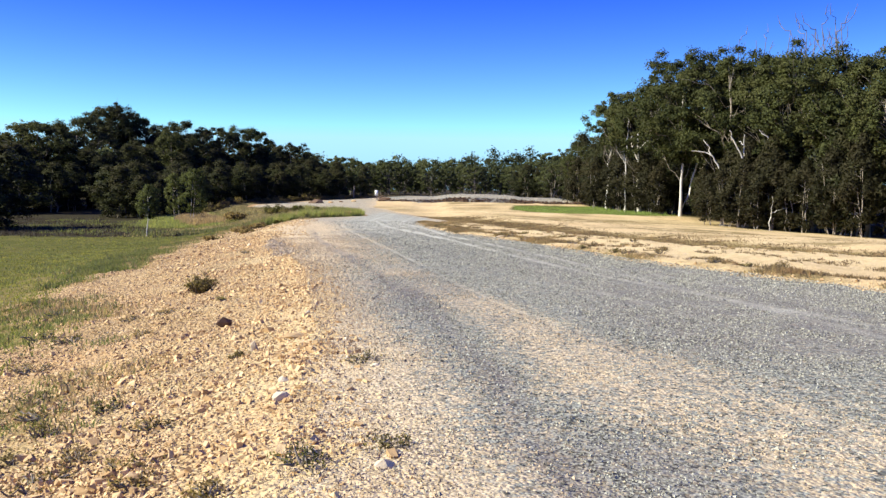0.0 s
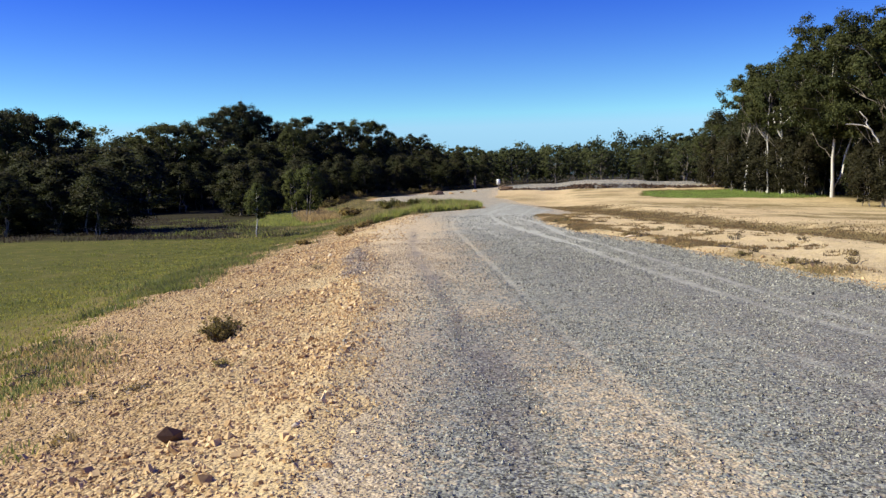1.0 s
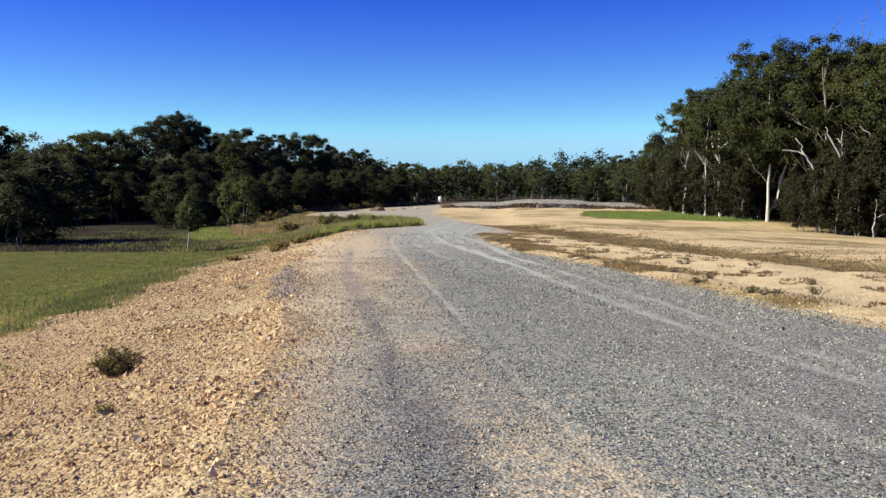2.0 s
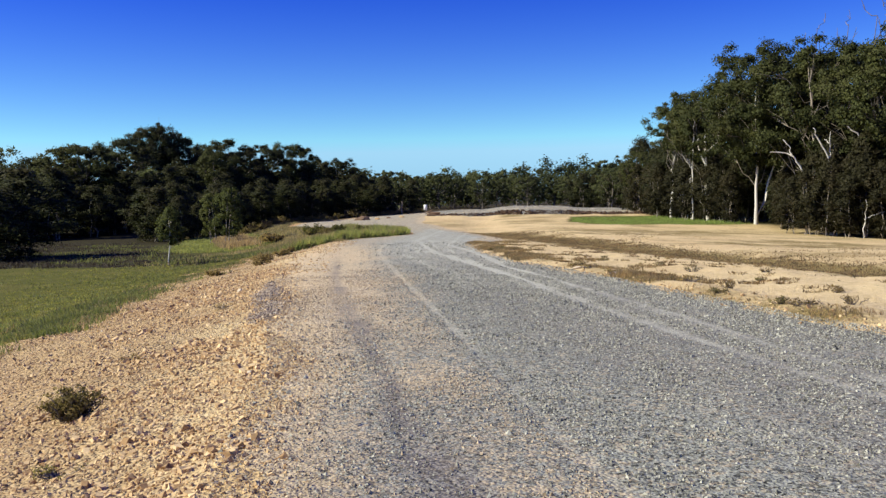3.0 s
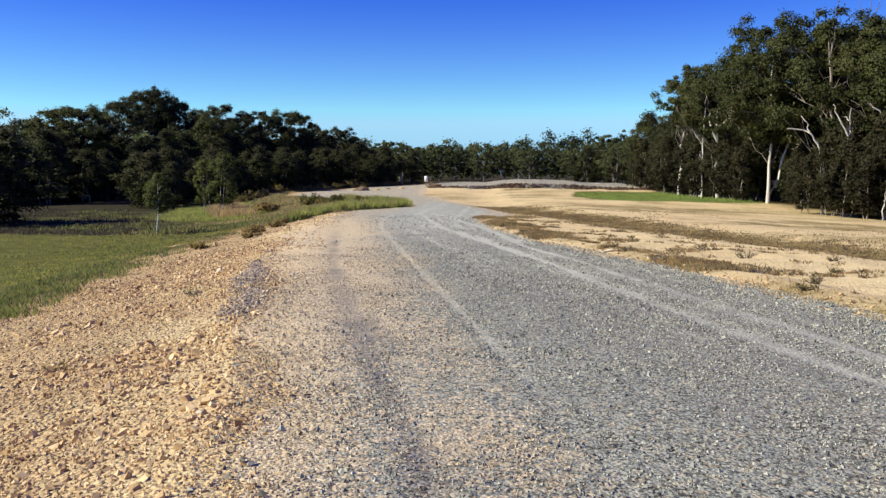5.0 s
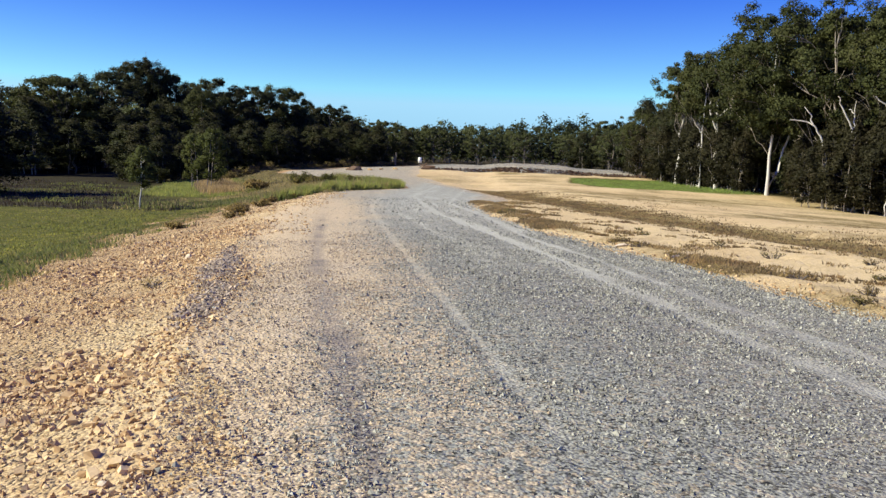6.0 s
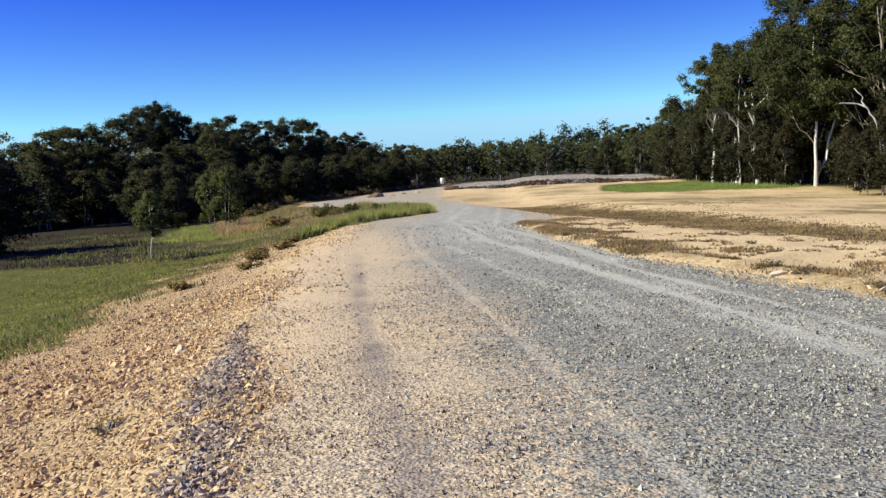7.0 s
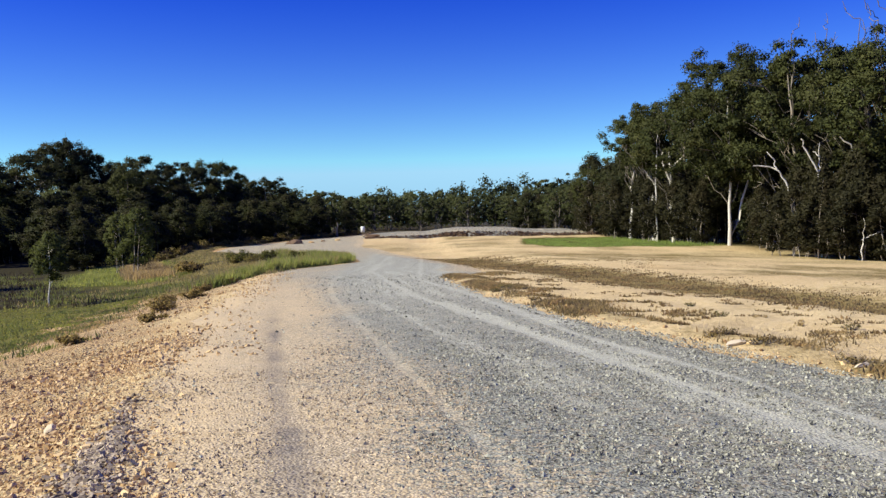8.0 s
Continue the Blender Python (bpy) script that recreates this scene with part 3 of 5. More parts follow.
def build_rubble():
    rng = np.random.default_rng(5)
    # broken sandstone down the bank, thickest under the crest
    n = 100000
    y = 3.5 + 30 * rng.random(n) ** 1.35
    d = rng.gamma(1.6, 1.25, n) - 0.7
    x = crest(y) - d
    keep = (x > np.interp(y, TY, TX) - 0.3) & (d > -1.1) & (rng.random(n) < 0.2 + 0.8 * ease(-0.8, 1.0, d + 0.5 * wave(x, y, 1.2, 108))) & (rng.random(n) > 0.9 * spill_share(x, y)) & (rng.random(n) > 0.75 * (1 - ease(8, 13, y)) * ease(1.2, 2.6, d)) & (rng.random(n) < 0.45 + 0.6 * wave(x, y, 1.1, 30) + 0.3 * wave(x, y, 0.35, 88))
    x, y = x[keep], y[keep]
    size = np.clip(0.010 * rng.pareto(2.5, len(x)) + 0.017, 0, 0.052) * (1 + 0.008 * (y - 4)) * (1 + 0.35 * wave(x, y, 0.9, 87))
    V, F = stone_cloud(x, y, height(x, y) - 0.003, size, rng, 8, 1.4)
    me = raw_mesh("rubble", V, F, False)
    me.materials.append(RUBBLE)
    tagged(new("rubble", me), "broken tan sandstone rubble strewn over the road bank", "rubble", kind="stuff")
    # fine chips between the stones
    n = 46000
    y = 3.5 + 30 * rng.random(n) ** 1.4
    d = rng.gamma(1.8, 1.5, n) - 1.2
    x = crest(y) - d
    keep = (x > np.interp(y, TY, TX) - 0.5) & (d > -1.3) & (rng.random(n) < 0.25 + 0.75 * ease(-0.9, 0.9, d + 0.5 * wave(x, y, 1.2, 108))) & (rng.random(n) < 0.6 + 0.7 * wave(x, y, 0.8, 89))
    x, y = x[keep], y[keep]
    V, F = stone_cloud(x, y, height(x, y) + 0.004, (0.016 + 0.022 * rng.random(len(x)) ** 2) * (1 + 0.02 * (y - 4)), rng, 5, 1.4)
    me = raw_mesh("chips", V, F, False)
    me.materials.append(RUBBLE)
    tagged(new("chips", me), "fine tan stone chips on the road bank", "rubble", kind="stuff")
    # crushed rock lying loose on the road
    n = 310000
    y = 3.6 + 36 * rng.random(n) ** 1.3
    x = crest(y) + (right_edge(y) - crest(y)) * rng.random(n)
    worn = np.maximum.reduce([stripe(x, y, ys, xs, w) for ys, xs, w in TRACKS])
    keep = rng.random(n) > worn * 0.95 + 0.55 * stripe(x, y, *RUT) + 0.4 * soil_share(x, y) + 0.3 * wave(x, y, 1.2, 31) + ease(22, 38, y) + 0.9 * spill_share(x, y)
    x, y, n = x[keep], y[keep], int(keep.sum())
    blue = rng.random(n) > np.maximum(soil_share(x, y), np.exp(-(np.maximum(x - crest(y) - 0.2, 0) / 0.5) ** 2)) * 0.93
    size = np.clip(0.006 * rng.pareto(2.8, n) + 0.0155, 0, 0.034) * (1 + 0.022 * (y - 4))
    for name, pick, mat, label in (("gravel", blue, GRAVEL, "loose blue-grey crushed rock on the road"), ("tan_gravel", ~blue, TAN_GRAVEL, "loose tan gravel on the road shoulder")):
        V, F = stone_cloud(x[pick], y[pick], height(x[pick], y[pick]) + 0.020, size[pick], rng, 4, 1.25)
        me = raw_mesh(name, V, F, False)
        me.materials.append(mat)
        tagged(new(name, me), label, "gravel", kind="stuff")
    # coarser pieces thrown to the surface further along the road
    n = 17000
    y = 13 + 42 * rng.random(n) ** 1.2
    x = crest(y) + (right_edge(y) - crest(y)) * rng.random(n)
    worn = np.maximum.reduce([stripe(x, y, ys, xs, w) for ys, xs, w in TRACKS])
    keep = (rng.random(n) > worn * 0.9 + 0.35 + 0.3 * wave(x, y, 1.0, 99)) & (rng.random(n) > 0.95 * soil_share(x, y))
    x, y = x[keep], y[keep]
    V, F = stone_cloud(x, y, height(x, y) + 0.018, (0.026 + 0.03 * rng.random(len(x)) ** 2) * (1 + 0.018 * (y - 13)), rng, 5, 1.2)
    me = raw_mesh("coarse_gravel", V, F, False)
    me.materials.append(GRAVEL)
    tagged(new("coarse_gravel", me), "coarser pieces of crushed rock lying on the road", "gravel", kind="stuff")
    # stones along the far part of the bank
    n = 4200
    y = 30 + 34 * rng.random(n) ** 1.2
    d = rng.gamma(1.6, 1.4, n) - 1.6
    x = crest(y) - d
    keep = (x > np.interp(y, TY, TX) - 0.2) & (rng.random(n) < 0.6 + 0.6 * wave(x, y, 1.8, 100))
    x, y = x[keep], y[keep]
    V, F = stone_cloud(x, y, height(x, y) + 0.02, 0.035 + 0.055 * rng.random(len(x)) ** 3, rng, 12, 1.0)
    me = raw_mesh("far_rubble", V, F, False)
    me.materials.append(RUBBLE)
    tagged(new("far_rubble", me), "tan stones along the far crest of the bank", "rubble", kind="stuff")
    # dark crushed rock spilt over the crest
    n = 16000
    y = 18.8 + 9.2 * rng.random(n)
    x = np.interp(y, [18, 20, 21.3, 22.6, 24.2, 26.2, 29], [-3.3, -3.75, -4.02, -4.38, -4.75, -5.25, -5.9]) + rng.normal(0, 0.26, n)
    keep = rng.random(n) < 0.95 * spill_share(x, y) * (1 + 0.5 * wave(x, y, 0.7, 55))
    x, y = x[keep], y[keep]
    V, F = stone_cloud(x, y, height(x, y) + 0.012, 0.02 + 0.028 * rng.random(len(x)) ** 2, rng)
    me = raw_mesh("spilt_gravel", V, F, False)
    me.materials.append(SPILT)
    tagged(new("spilt_gravel", me), "dark crushed rock spilt along the crest of the bank", "gravel", kind="stuff")
    # stony line along the right verge
    n = 1300
    y = 10 + 40 * rng.random(n)
    x = right_edge(y) + rng.normal(0.05, 0.22, n)
    V, F = stone_cloud(x, y, height(x, y), 0.02 + 0.045 * rng.random(n) ** 4, rng)
    me = raw_mesh("verge_stones", V, F, False)
    me.materials.append(RUBBLE)
    tagged(new("verge_stones", me), "tan stones graded to the edge of the road", "stones", kind="stuff")


def boulder_mesh(name, sx, sy, sz, seed, mat, cuts=2):
    """A broken stone: an icosphere with flat, struck faces."""
    rng = random.Random(seed)
    bm = bmesh.new()
    bmesh.ops.create_icosphere(bm, subdivisions=cuts, radius=1)
    planes = [(Vector((rng.uniform(-1, 1), rng.uniform(-1, 1), rng.uniform(-0.6, 1))).normalized(), rng.uniform(0.5, 0.85)) for _ in range(9)]
    for v in bm.verts:
        for nrm, d in planes:
            k = v.co.dot(nrm) - d
            if k > 0:
                v.co -= nrm * k
        v.co += Vector((rng.uniform(-1, 1), rng.uniform(-1, 1), rng.uniform(-1, 1))) * 0.04
        v.co = Vector((v.co.x * sx / 2, v.co.y * sy / 2, v.co.z * sz / 2))
    me = bpy.data.meshes.new(name)
    bm.to_mesh(me)
    bm.free()
    me.materials.append(mat)
    return me


def put_stone(me, x, y, rz=0, tilt=0, sink=0.3, label="", scale=1.0):
    z = float(height(np.array([x]), np.array([y]))[0])
    zs = [v.co.z for v in me.vertices]
    ob = new("stone", me)
    ob.matrix_world = pose(x, y, z + (max(zs) - sink * (max(zs) - min(zs))) * scale, tilt, 0, rz) @ Matrix.Scale(scale, 4)
    return tagged(ob, label or "angular tan sandstone lying on the bank", "stone", "loose stones on the bank")


def build_stones():
    put_stone(boulder_mesh("stone", 0.30, 0.12, 0.20, 14, DARKROCK, 1), -2.69, 10.36, 25, 35, 0.12, "dark brown ironstone lump on the bank")
    put_stone(boulder_mesh("stone", 0.36, 0.16, 0.07, 2, RUBBLE, 1), -1.45, 8.5, 28, 32, 0.2, "long flat slab of tan sandstone")
    put_stone(boulder_mesh("stone", 0.11, 0.06, 0.18, 3, SPILT, 1), -1.85, 8.3, 10, 8, 0.25, "upright splinter of tan sandstone")
    put_stone(boulder_mesh("stone", 0.16, 0.13, 0.09, 4, PALE), -1.12, 5.91, 40, 10, 0.3, "pale flat stone on the bank")
    put_stone(boulder_mesh("stone", 0.10, 0.08, 0.06, 5, PALE), -1.22, 6.5, 0, 5, 0.3, "small pale stone on the bank")
    put_stone(boulder_mesh("stone", 0.11, 0.09, 0.06, 6, PALE), -0.55, 6.9, 70, 5, 0.3, "small pale stone on the bank")
    put_stone(boulder_mesh("stone", 0.15, 0.10, 0.08, 7, PALE), -0.3, 4.35, 15, 5, 0.3, "pale flat stone on the bank")
    put_stone(boulder_mesh("stone", 0.16, 0.11, 0.15, 8, PALE), -5.95, 26.1, 15, 5, 0.3, "pale upright stone on the bank")
    put_stone(boulder_mesh("stone", 0.52, 0.26, 0.10, 9, PALE), 2.05, 29.4, 15, 0, 0.3, "white flat stone at the road's edge")
    put_stone(boulder_mesh("stone", 0.34, 0.22, 0.12, 10, PALE), 0.85, 36.6, 15, 0, 0.3, "white flat stone at the road's edge")
    put_stone(boulder_mesh("stone", 0.30, 0.16, 0.08, 11, PALE), 2.6, 27.2, 35, 0, 0.3, "white flat stone at the road's edge")
    kinds = [boulder_mesh("stone", 0.10, 0.075, 0.06, 20 + i, RUBBLE if i < 6 else PALE, 1 if i % 2 else 2) for i in range(7)]
    rng = random.Random(9)
    for i in range(200):
        y = 4.2 + 26 * rng.random() ** 1.4
        x = float(crest(y)) + 0.4 - rng.expovariate(0.6)
        if x < float(np.interp(y, TY, TX)):
            continue
        put_stone(kinds[rng.randrange(7)], x, y, rng.uniform(0, 360), rng.uniform(-25, 25), 0.35, scale=rng.uniform(0.4, 0.8) * (1 + 0.012 * y))


# ---- plants ----
def blades(x, y, z, h, lean, width, rng):
    """Grass blades: each a bent, tapering strip of two quads folded to a tip."""
    n = len(x)
    a = rng.uniform(0, 2 * np.pi, n)
    dx, dy = np.cos(a), np.sin(a)
    wx, wy = -dy * width / 2, dx * width / 2
    l = h * lean * rng.uniform(0.3, 1.0, n)
    p = lambda s, u, w: np.stack([x + dx * l * u + s * wx * w, y + dy * l * u + s * wy * w, z + h * (u ** 0.75)], -1)
    V = np.stack([p(-1, 0, 1.0), p(1, 0, 1.0), p(1, 0.5, 0.75), p(-1, 0.5, 0.75), p(1, 1.0, 0.15), p(-1, 1.0, 0.15)], 1).reshape(-1, 3)
    i = np.arange(n)[:, None] * 6
    F = np.concatenate([i + np.array([0, 1, 2, 3]), i + np.array([3, 2, 4, 5])])
    return V, F


def clumped(rng, cx, cy, per, spread):
    k = len(cx)
    return np.repeat(cx, per) + rng.normal(0, 1, k * per) * np.repeat(spread, per), np.repeat(cy, per) + rng.normal(0, 1, k * per) * np.repeat(spread, per)


def grass_stuff(name, cx, cy, per, spread, h, width, mat, label, seed, lean=0.7):
    rng = np.random.default_rng(seed)
    x, y = clumped(rng, cx, cy, per, spread)
    hh = np.repeat(h, per) * rng.uniform(0.45, 1.1, len(x))
    V, F = blades(x, y, height(x, y) - 0.01, hh, lean, np.repeat(np.broadcast_to(width, len(cx)), per), rng)
    me = raw_mesh(name, V, F)
    me.materials.append(mat)
    return tagged(new(name, me), label, "grass", kind="stuff")


def build_grass():
    rng = np.random.default_rng(11)
    # paddock sward
    n = 7000
    y = 8 + 52 * rng.random(n) ** 1.3
    x = np.interp(y, TY, TX) + 0.4 - rng.exponential(4.5, n)
    keep = (y > 9 + 8 * rng.random(n)) | (wave(x, y, 1.6, 82) < -0.15)
    x, y, n = x[keep], y[keep], int(keep.sum())
    grass_stuff("paddock_grass", x, y, 6, np.full(n, 0.10), np.full(n, 0.065) + 0.03 * wave(x, y, 3, 40), 0.012 + 0.0006 * y, FIELD_BLADE, "short green paddock grass below the bank", 12)
    n = 2600
    y = 12 + 46 * rng.random(n)
    x = np.interp(y, TY, TX) - 0.3 - rng.exponential(5.0, n)
    keep = wave(x, y, 2.6, 96) + 0.6 * wave(x, y, 0.9, 97) > 0.4
    x, y = x[keep], y[keep]
    grass_stuff("paddock_tufts", x, y, 9, np.full(len(x), 0.14), np.full(len(x), 0.10) + 0.05 * wave(x, y, 1.4, 98), 0.012 + 0.0006 * y, GREEN_BLADE, "darker tufts of grass in the paddock", 29, 1.0)
    # dead grass trodden flat low on the near bank
    n = 1500
    y = 4.0 + 9.0 * rng.random(n) ** 0.9
    x = crest(y) - 1.5 - rng.exponential(1.6, n)
    keep = (wave(x * 0.6, y * 1.5, 0.9, 101) + 0.6 * wave(x, y, 0.3, 102) > 0.35) & (x > np.interp(y, TY, TX) - 2.5)
    x, y = x[keep], y[keep]
    q = rng.random(len(x)) < 0.5
    for name, k, mat, label in (("flat_dry_grass", q, DRY_BLADE, "flattened straw-brown grass on the bank"), ("flat_dead_grass", ~q, BROWN_BLADE, "flattened dark dead grass on the bank")):
        grass_stuff(name, x[k], y[k], 16, np.full(int(k.sum()), 0.09), np.full(int(k.sum()), 0.035) + 0.02 * wave(x[k], y[k], 0.5, 103), 0.007, mat, label, 31, 2.6)
    # rank edge of the paddock
    n = 4400
    y = 6 + 62 * rng.random(n)
    x = np.interp(y, TY, TX) + rng.normal(0.1, 0.7, n)
    keep = rng.random(n) < 0.15 + 1.1 * wave(x, y, 1.5, 41) - 0.4 * ease(10, 13, y) * (1 - ease(16.5, 18.5, y))
    x, y = x[keep], y[keep]
    grass_stuff("bank_grass", x, y, 16, np.full(len(x), 0.13), 0.095 + 0.045 * wave(x, y, 2, 46) + 0.08 * ease(18, 22, y) * (1 - ease(34, 44, y)), 0.009 + 0.0006 * y, GREEN_BLADE, "tufts of green grass at the foot of the bank", 13, 1.1)
    xd = x + 0.25 + 0.3 * rng.random(len(x))
    grass_stuff("dry_bank_grass", xd, y, 9, np.full(len(x), 0.2), np.full(len(x), 0.09) + 0.05 * wave(x, y, 1.2, 94), 0.012 + 0.0006 * y, DRY_BLADE, "dry grass tufts at the foot of the bank", 14)
    # weeds on the right verge and scattered over the bare sand beyond
    n = 11000
    y = 10 + 46 * rng.random(n) ** 1.1
    x = right_edge(y) + np.abs(rng.normal(0.55, 0.55, n)) + 0.08
    keep = rng.random(n) < 0.02 + 1.1 * wave(x, y, 1.3, 42) + 0.5 * wave(x, y, 0.4, 104) + ease(28, 46, y) * 0.45
    x, y = x[keep], y[keep]
    grass_stuff("verge_grass", x, y, 6, np.full(len(x), 0.12), np.full(len(x), 0.085) + 0.06 * wave(x, y, 1.1, 61), 0.008 + 0.0006 * y, WEED_BLADE, "low brown-green weeds along the road's edge", 15, 1.2)
    n = 4200
    y = 22 + 60 * rng.random(n)
    f, fc = furrow(np.zeros(n), y)
    x = fc + rng.normal(0, 0.8, n) * (1 + y * 0.008) + 0.5 * wave(y, y * 0, 3, 62)
    q = rng.random(n) < 0.5
    grass_stuff("dead_drain_grass", x[q] + 0.5, y[q], 7, np.full(int(q.sum()), 0.2), np.full(int(q.sum()), 0.06) + 0.03 * wave(x[q], y[q], 1.2, 105), 0.014 + 0.0006 * y[q], BROWN_BLADE, "dead brown grass along the shallow drain", 32, 1.2)
    grass_stuff("drain_grass", x, y, 6, np.full(n, 0.16), np.full(n, 0.055) + 0.03 * wave(x, y, 1.5, 63), 0.014 + 0.0006 * y, WEED_BLADE, "brown grass along the shallow drain", 17, 1.1)
    n = 10000
    y = 14 + 36 * rng.random(n)
    x = right_edge(y) + 0.6 + rng.exponential(1.8, n)
    keep = (wave(x, y, 1.0, 64) + 0.7 * wave(x, y, 0.35, 65) > 0.5) & (x < furrow(x, y)[1] - 0.6)
    x, y = x[keep], y[keep]
    h = rng.random(len(x)) < 0.5
    for name, q, mat, label in (("field_weeds", h, DRY_BLADE, "scattered low weeds on bare sandy ground"), ("dead_field_weeds", ~h, BROWN_BLADE, "scattered dead brown weeds on bare sandy ground")):
        k = int(q.sum())
        grass_stuff(name, x[q], y[q], 9, np.full(k, 0.05) + 0.03 * wave(x[q], y[q], 0.8, 95), np.full(k, 0.05) + 0.04 * rng.random(k) ** 3, 0.009 + 0.0006 * y[q], mat, label, 16, 1.5)
    n = 2400
    y = 26 + 50 * rng.random(n)
    f, fc = furrow(np.zeros(n), y)
    x = fc + 1.5 + 12 * rng.random(n)
    keep = wave(x, y * 0.6, 3.5, 48) + 0.5 * wave(x, y, 1.2, 66) > 0.15
    x, y = x[keep], y[keep]
    grass_stuff("stubble", x, y, 4, np.full(len(x), 0.2), np.full(len(x), 0.06), 0.016 + 0.0005 * y, DRY_BLADE, "low dry stubble on the sandy field", 24, 1.2)
    # berm of tall grass on the bend
    n = 2200
    y = 55 + 45 * rng.random(n)
    L = np.interp(y, [55, 58, 65, 70, 74, 80, 88, 96, 107], [-11, -10.9, -10, -8.2, -7.1, -7.5, -9.1, -13.2, -17.7])
    x = L - 0.2 - np.abs(rng.normal(0, 1, n)) * np.interp(y, [55, 66, 80, 100], [0.5, 0.9, 1.6, 1.6])
    grass_stuff("berm_grass", x, y, 9, np.full(n, 0.2), np.full(n, 0.52) + 0.34 * wave(x, y, 2.0, 43), 0.04, LIME_BLADE, "tall yellow-green grass on the berm", 18)
    k = rng.random(n) < 0.45
    grass_stuff("berm_dry_grass", x[k] - 0.2, y[k], 8, np.full(int(k.sum()), 0.2), np.full(int(k.sum()), 0.55) + 0.25 * wave(x[k], y[k], 1.5, 67), 0.035, STRAW_BLADE, "dry straw-coloured grass on the berm", 25)
    # rough grass between the berm and the low paddock, and beside the far road
    n = 3400
    y = 60 + 82 * rng.random(n)
    b = np.where(y < 74, -10.0, far_edge(y) - 1.0)
    x = b - 13 * rng.random(n) ** 1.5
    pick = wave(x, y, 3.0, 68) + 0.5 * wave(x, y, 1.0, 69) - 0.2 - 0.5 * ease(85, 115, y)
    for name, q, mat, label, hh in (("rough_grass", pick > 0.1, GREEN_BLADE, "rank green grass beside the far road", 0.2), ("rough_dry_grass", pick <= 0.1, STRAW_BLADE, "rank dry grass beside the far road", 0.22)):
        grass_stuff(name, x[q], y[q], 9, np.full(int(q.sum()), 0.28), np.full(int(q.sum()), hh) + 0.1 * wave(x[q], y[q], 1.6, 70), 0.05, mat, label, 26)
    # rank grass and reeds in the low paddock round the saplings
    n = 1800
    y = 78 + 36 * rng.random(n)
    x = -22.5 - (y - 84) * 0.30 - 7.5 * rng.random(n) ** 1.4
    grass_stuff("swamp_grass", x, y, 10, np.full(len(x), 0.3), np.full(len(x), 0.32) + 0.2 * wave(x, y, 5, 44), 0.05, LIME_BLADE, "rank yellow-green grass in the low paddock", 19)
    # reeds in the hollow; tree shade is put into their dark colour
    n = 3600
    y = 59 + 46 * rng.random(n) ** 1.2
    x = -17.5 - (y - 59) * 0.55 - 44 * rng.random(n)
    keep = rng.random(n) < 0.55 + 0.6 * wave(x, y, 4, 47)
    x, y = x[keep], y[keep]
    grass_stuff("reeds", x, y, 12, np.full(len(x), 0.35), np.full(len(x), 0.24) + 0.12 * wave(x, y, 3, 86), 0.045, BOG_SHADE_BLADE, "dull reeds in a boggy hollow, darkened for tree shade", 20)
    n = 800
    y = 62 + 40 * rng.random(n)
    x = -18 - (y - 60) * 0.5 - 13 * rng.random(n) ** 1.3
    keep = wave(x, y * 1.6, 5, 92) + 0.5 * wave(x, y, 1.5, 93) > 0.25
    x, y = x[keep], y[keep]
    grass_stuff("marsh_grass", x, y, 10, np.full(len(x), 0.35), np.full(len(x), 0.28), 0.045, GREEN_BLADE, "dull green grass in a boggy hollow", 27)
    n = 700
    y = 80 + 22 * rng.random(n)
    x = crest(y) - 1.5 - (4 + 3 * rng.random(n))
    grass_stuff("dry_reeds", x, y, 12, np.full(n, 0.3), np.full(n, 0.7), 0.05, DRY_BLADE, "tall dry brown grass beside the sapling", 22)
    # strip of green under the gum trees
    n = 2600
    y = 104 + 31 * rng.random(n)
    gx = np.interp(y, [85, 90, 100, 118, 135], [19, 15, 12.5, 10, 11.5])
    ex = np.interp(y, [68, 88, 103, 118, 135], [36, 31, 28.5, 25.5, 24])
    x = gx + (ex - gx) * rng.random(n)
    grass_stuff("green_strip_grass", x, y, 6, np.full(n, 0.3), np.full(n, 0.16) + 0.25 * ease(0.75, 1.0, (x - gx) / (ex - gx)), 0.05, BRIGHT_BLADE, "bright green grass under the gum trees", 21)


def tube(points, radii, sides=6):
    """A tapering limb along points."""
    P = np.array(points, float)
    T = np.gradient(P, axis=0)
    T /= np.linalg.norm(T, axis=1)[:, None] + 1e-9
    ref = np.where(np.abs(T[:, 2:3]) > 0.9, np.array([[1.0, 0, 0]]), np.array([[0, 0, 1.0]]))
    A = np.cross(T, ref)
    A /= np.linalg.norm(A, axis=1)[:, None] + 1e-9
    B = np.cross(T, A)
    th = np.arange(sides) * 2 * np.pi / sides
    V = P[:, None] + np.array(radii)[:, None, None] * (np.cos(th)[None, :, None] * A[:, None] + np.sin(th)[None, :, None] * B[:, None])
    n = len(P)
    i, j = np.meshgrid(np.arange(n - 1), np.arange(sides), indexing="ij")
    i, j = i.ravel(), j.ravel()
    F = np.c_[i * sides + j, i * sides + (j + 1) % sides, (i + 1) * sides + (j + 1) % sides, (i + 1) * sides + j]
    return V.reshape(-1, 3), F


def join(bits):
    V, F, k = [], [], 0
    for v, f in bits:
        V.append(v)
        F.append(f + k)
        k += len(v)
    return np.concatenate(V), np.concatenate(F)


def bend(a, b, rng, wob, n=6):
    """A wandering line from a to b."""
    t = np.linspace(0, 1, n)[:, None]
    P = np.array(a) * (1 - t) + np.array(b) * t
    P[1:-1] += rng.normal(0, wob, (n - 2, 3))
    return P


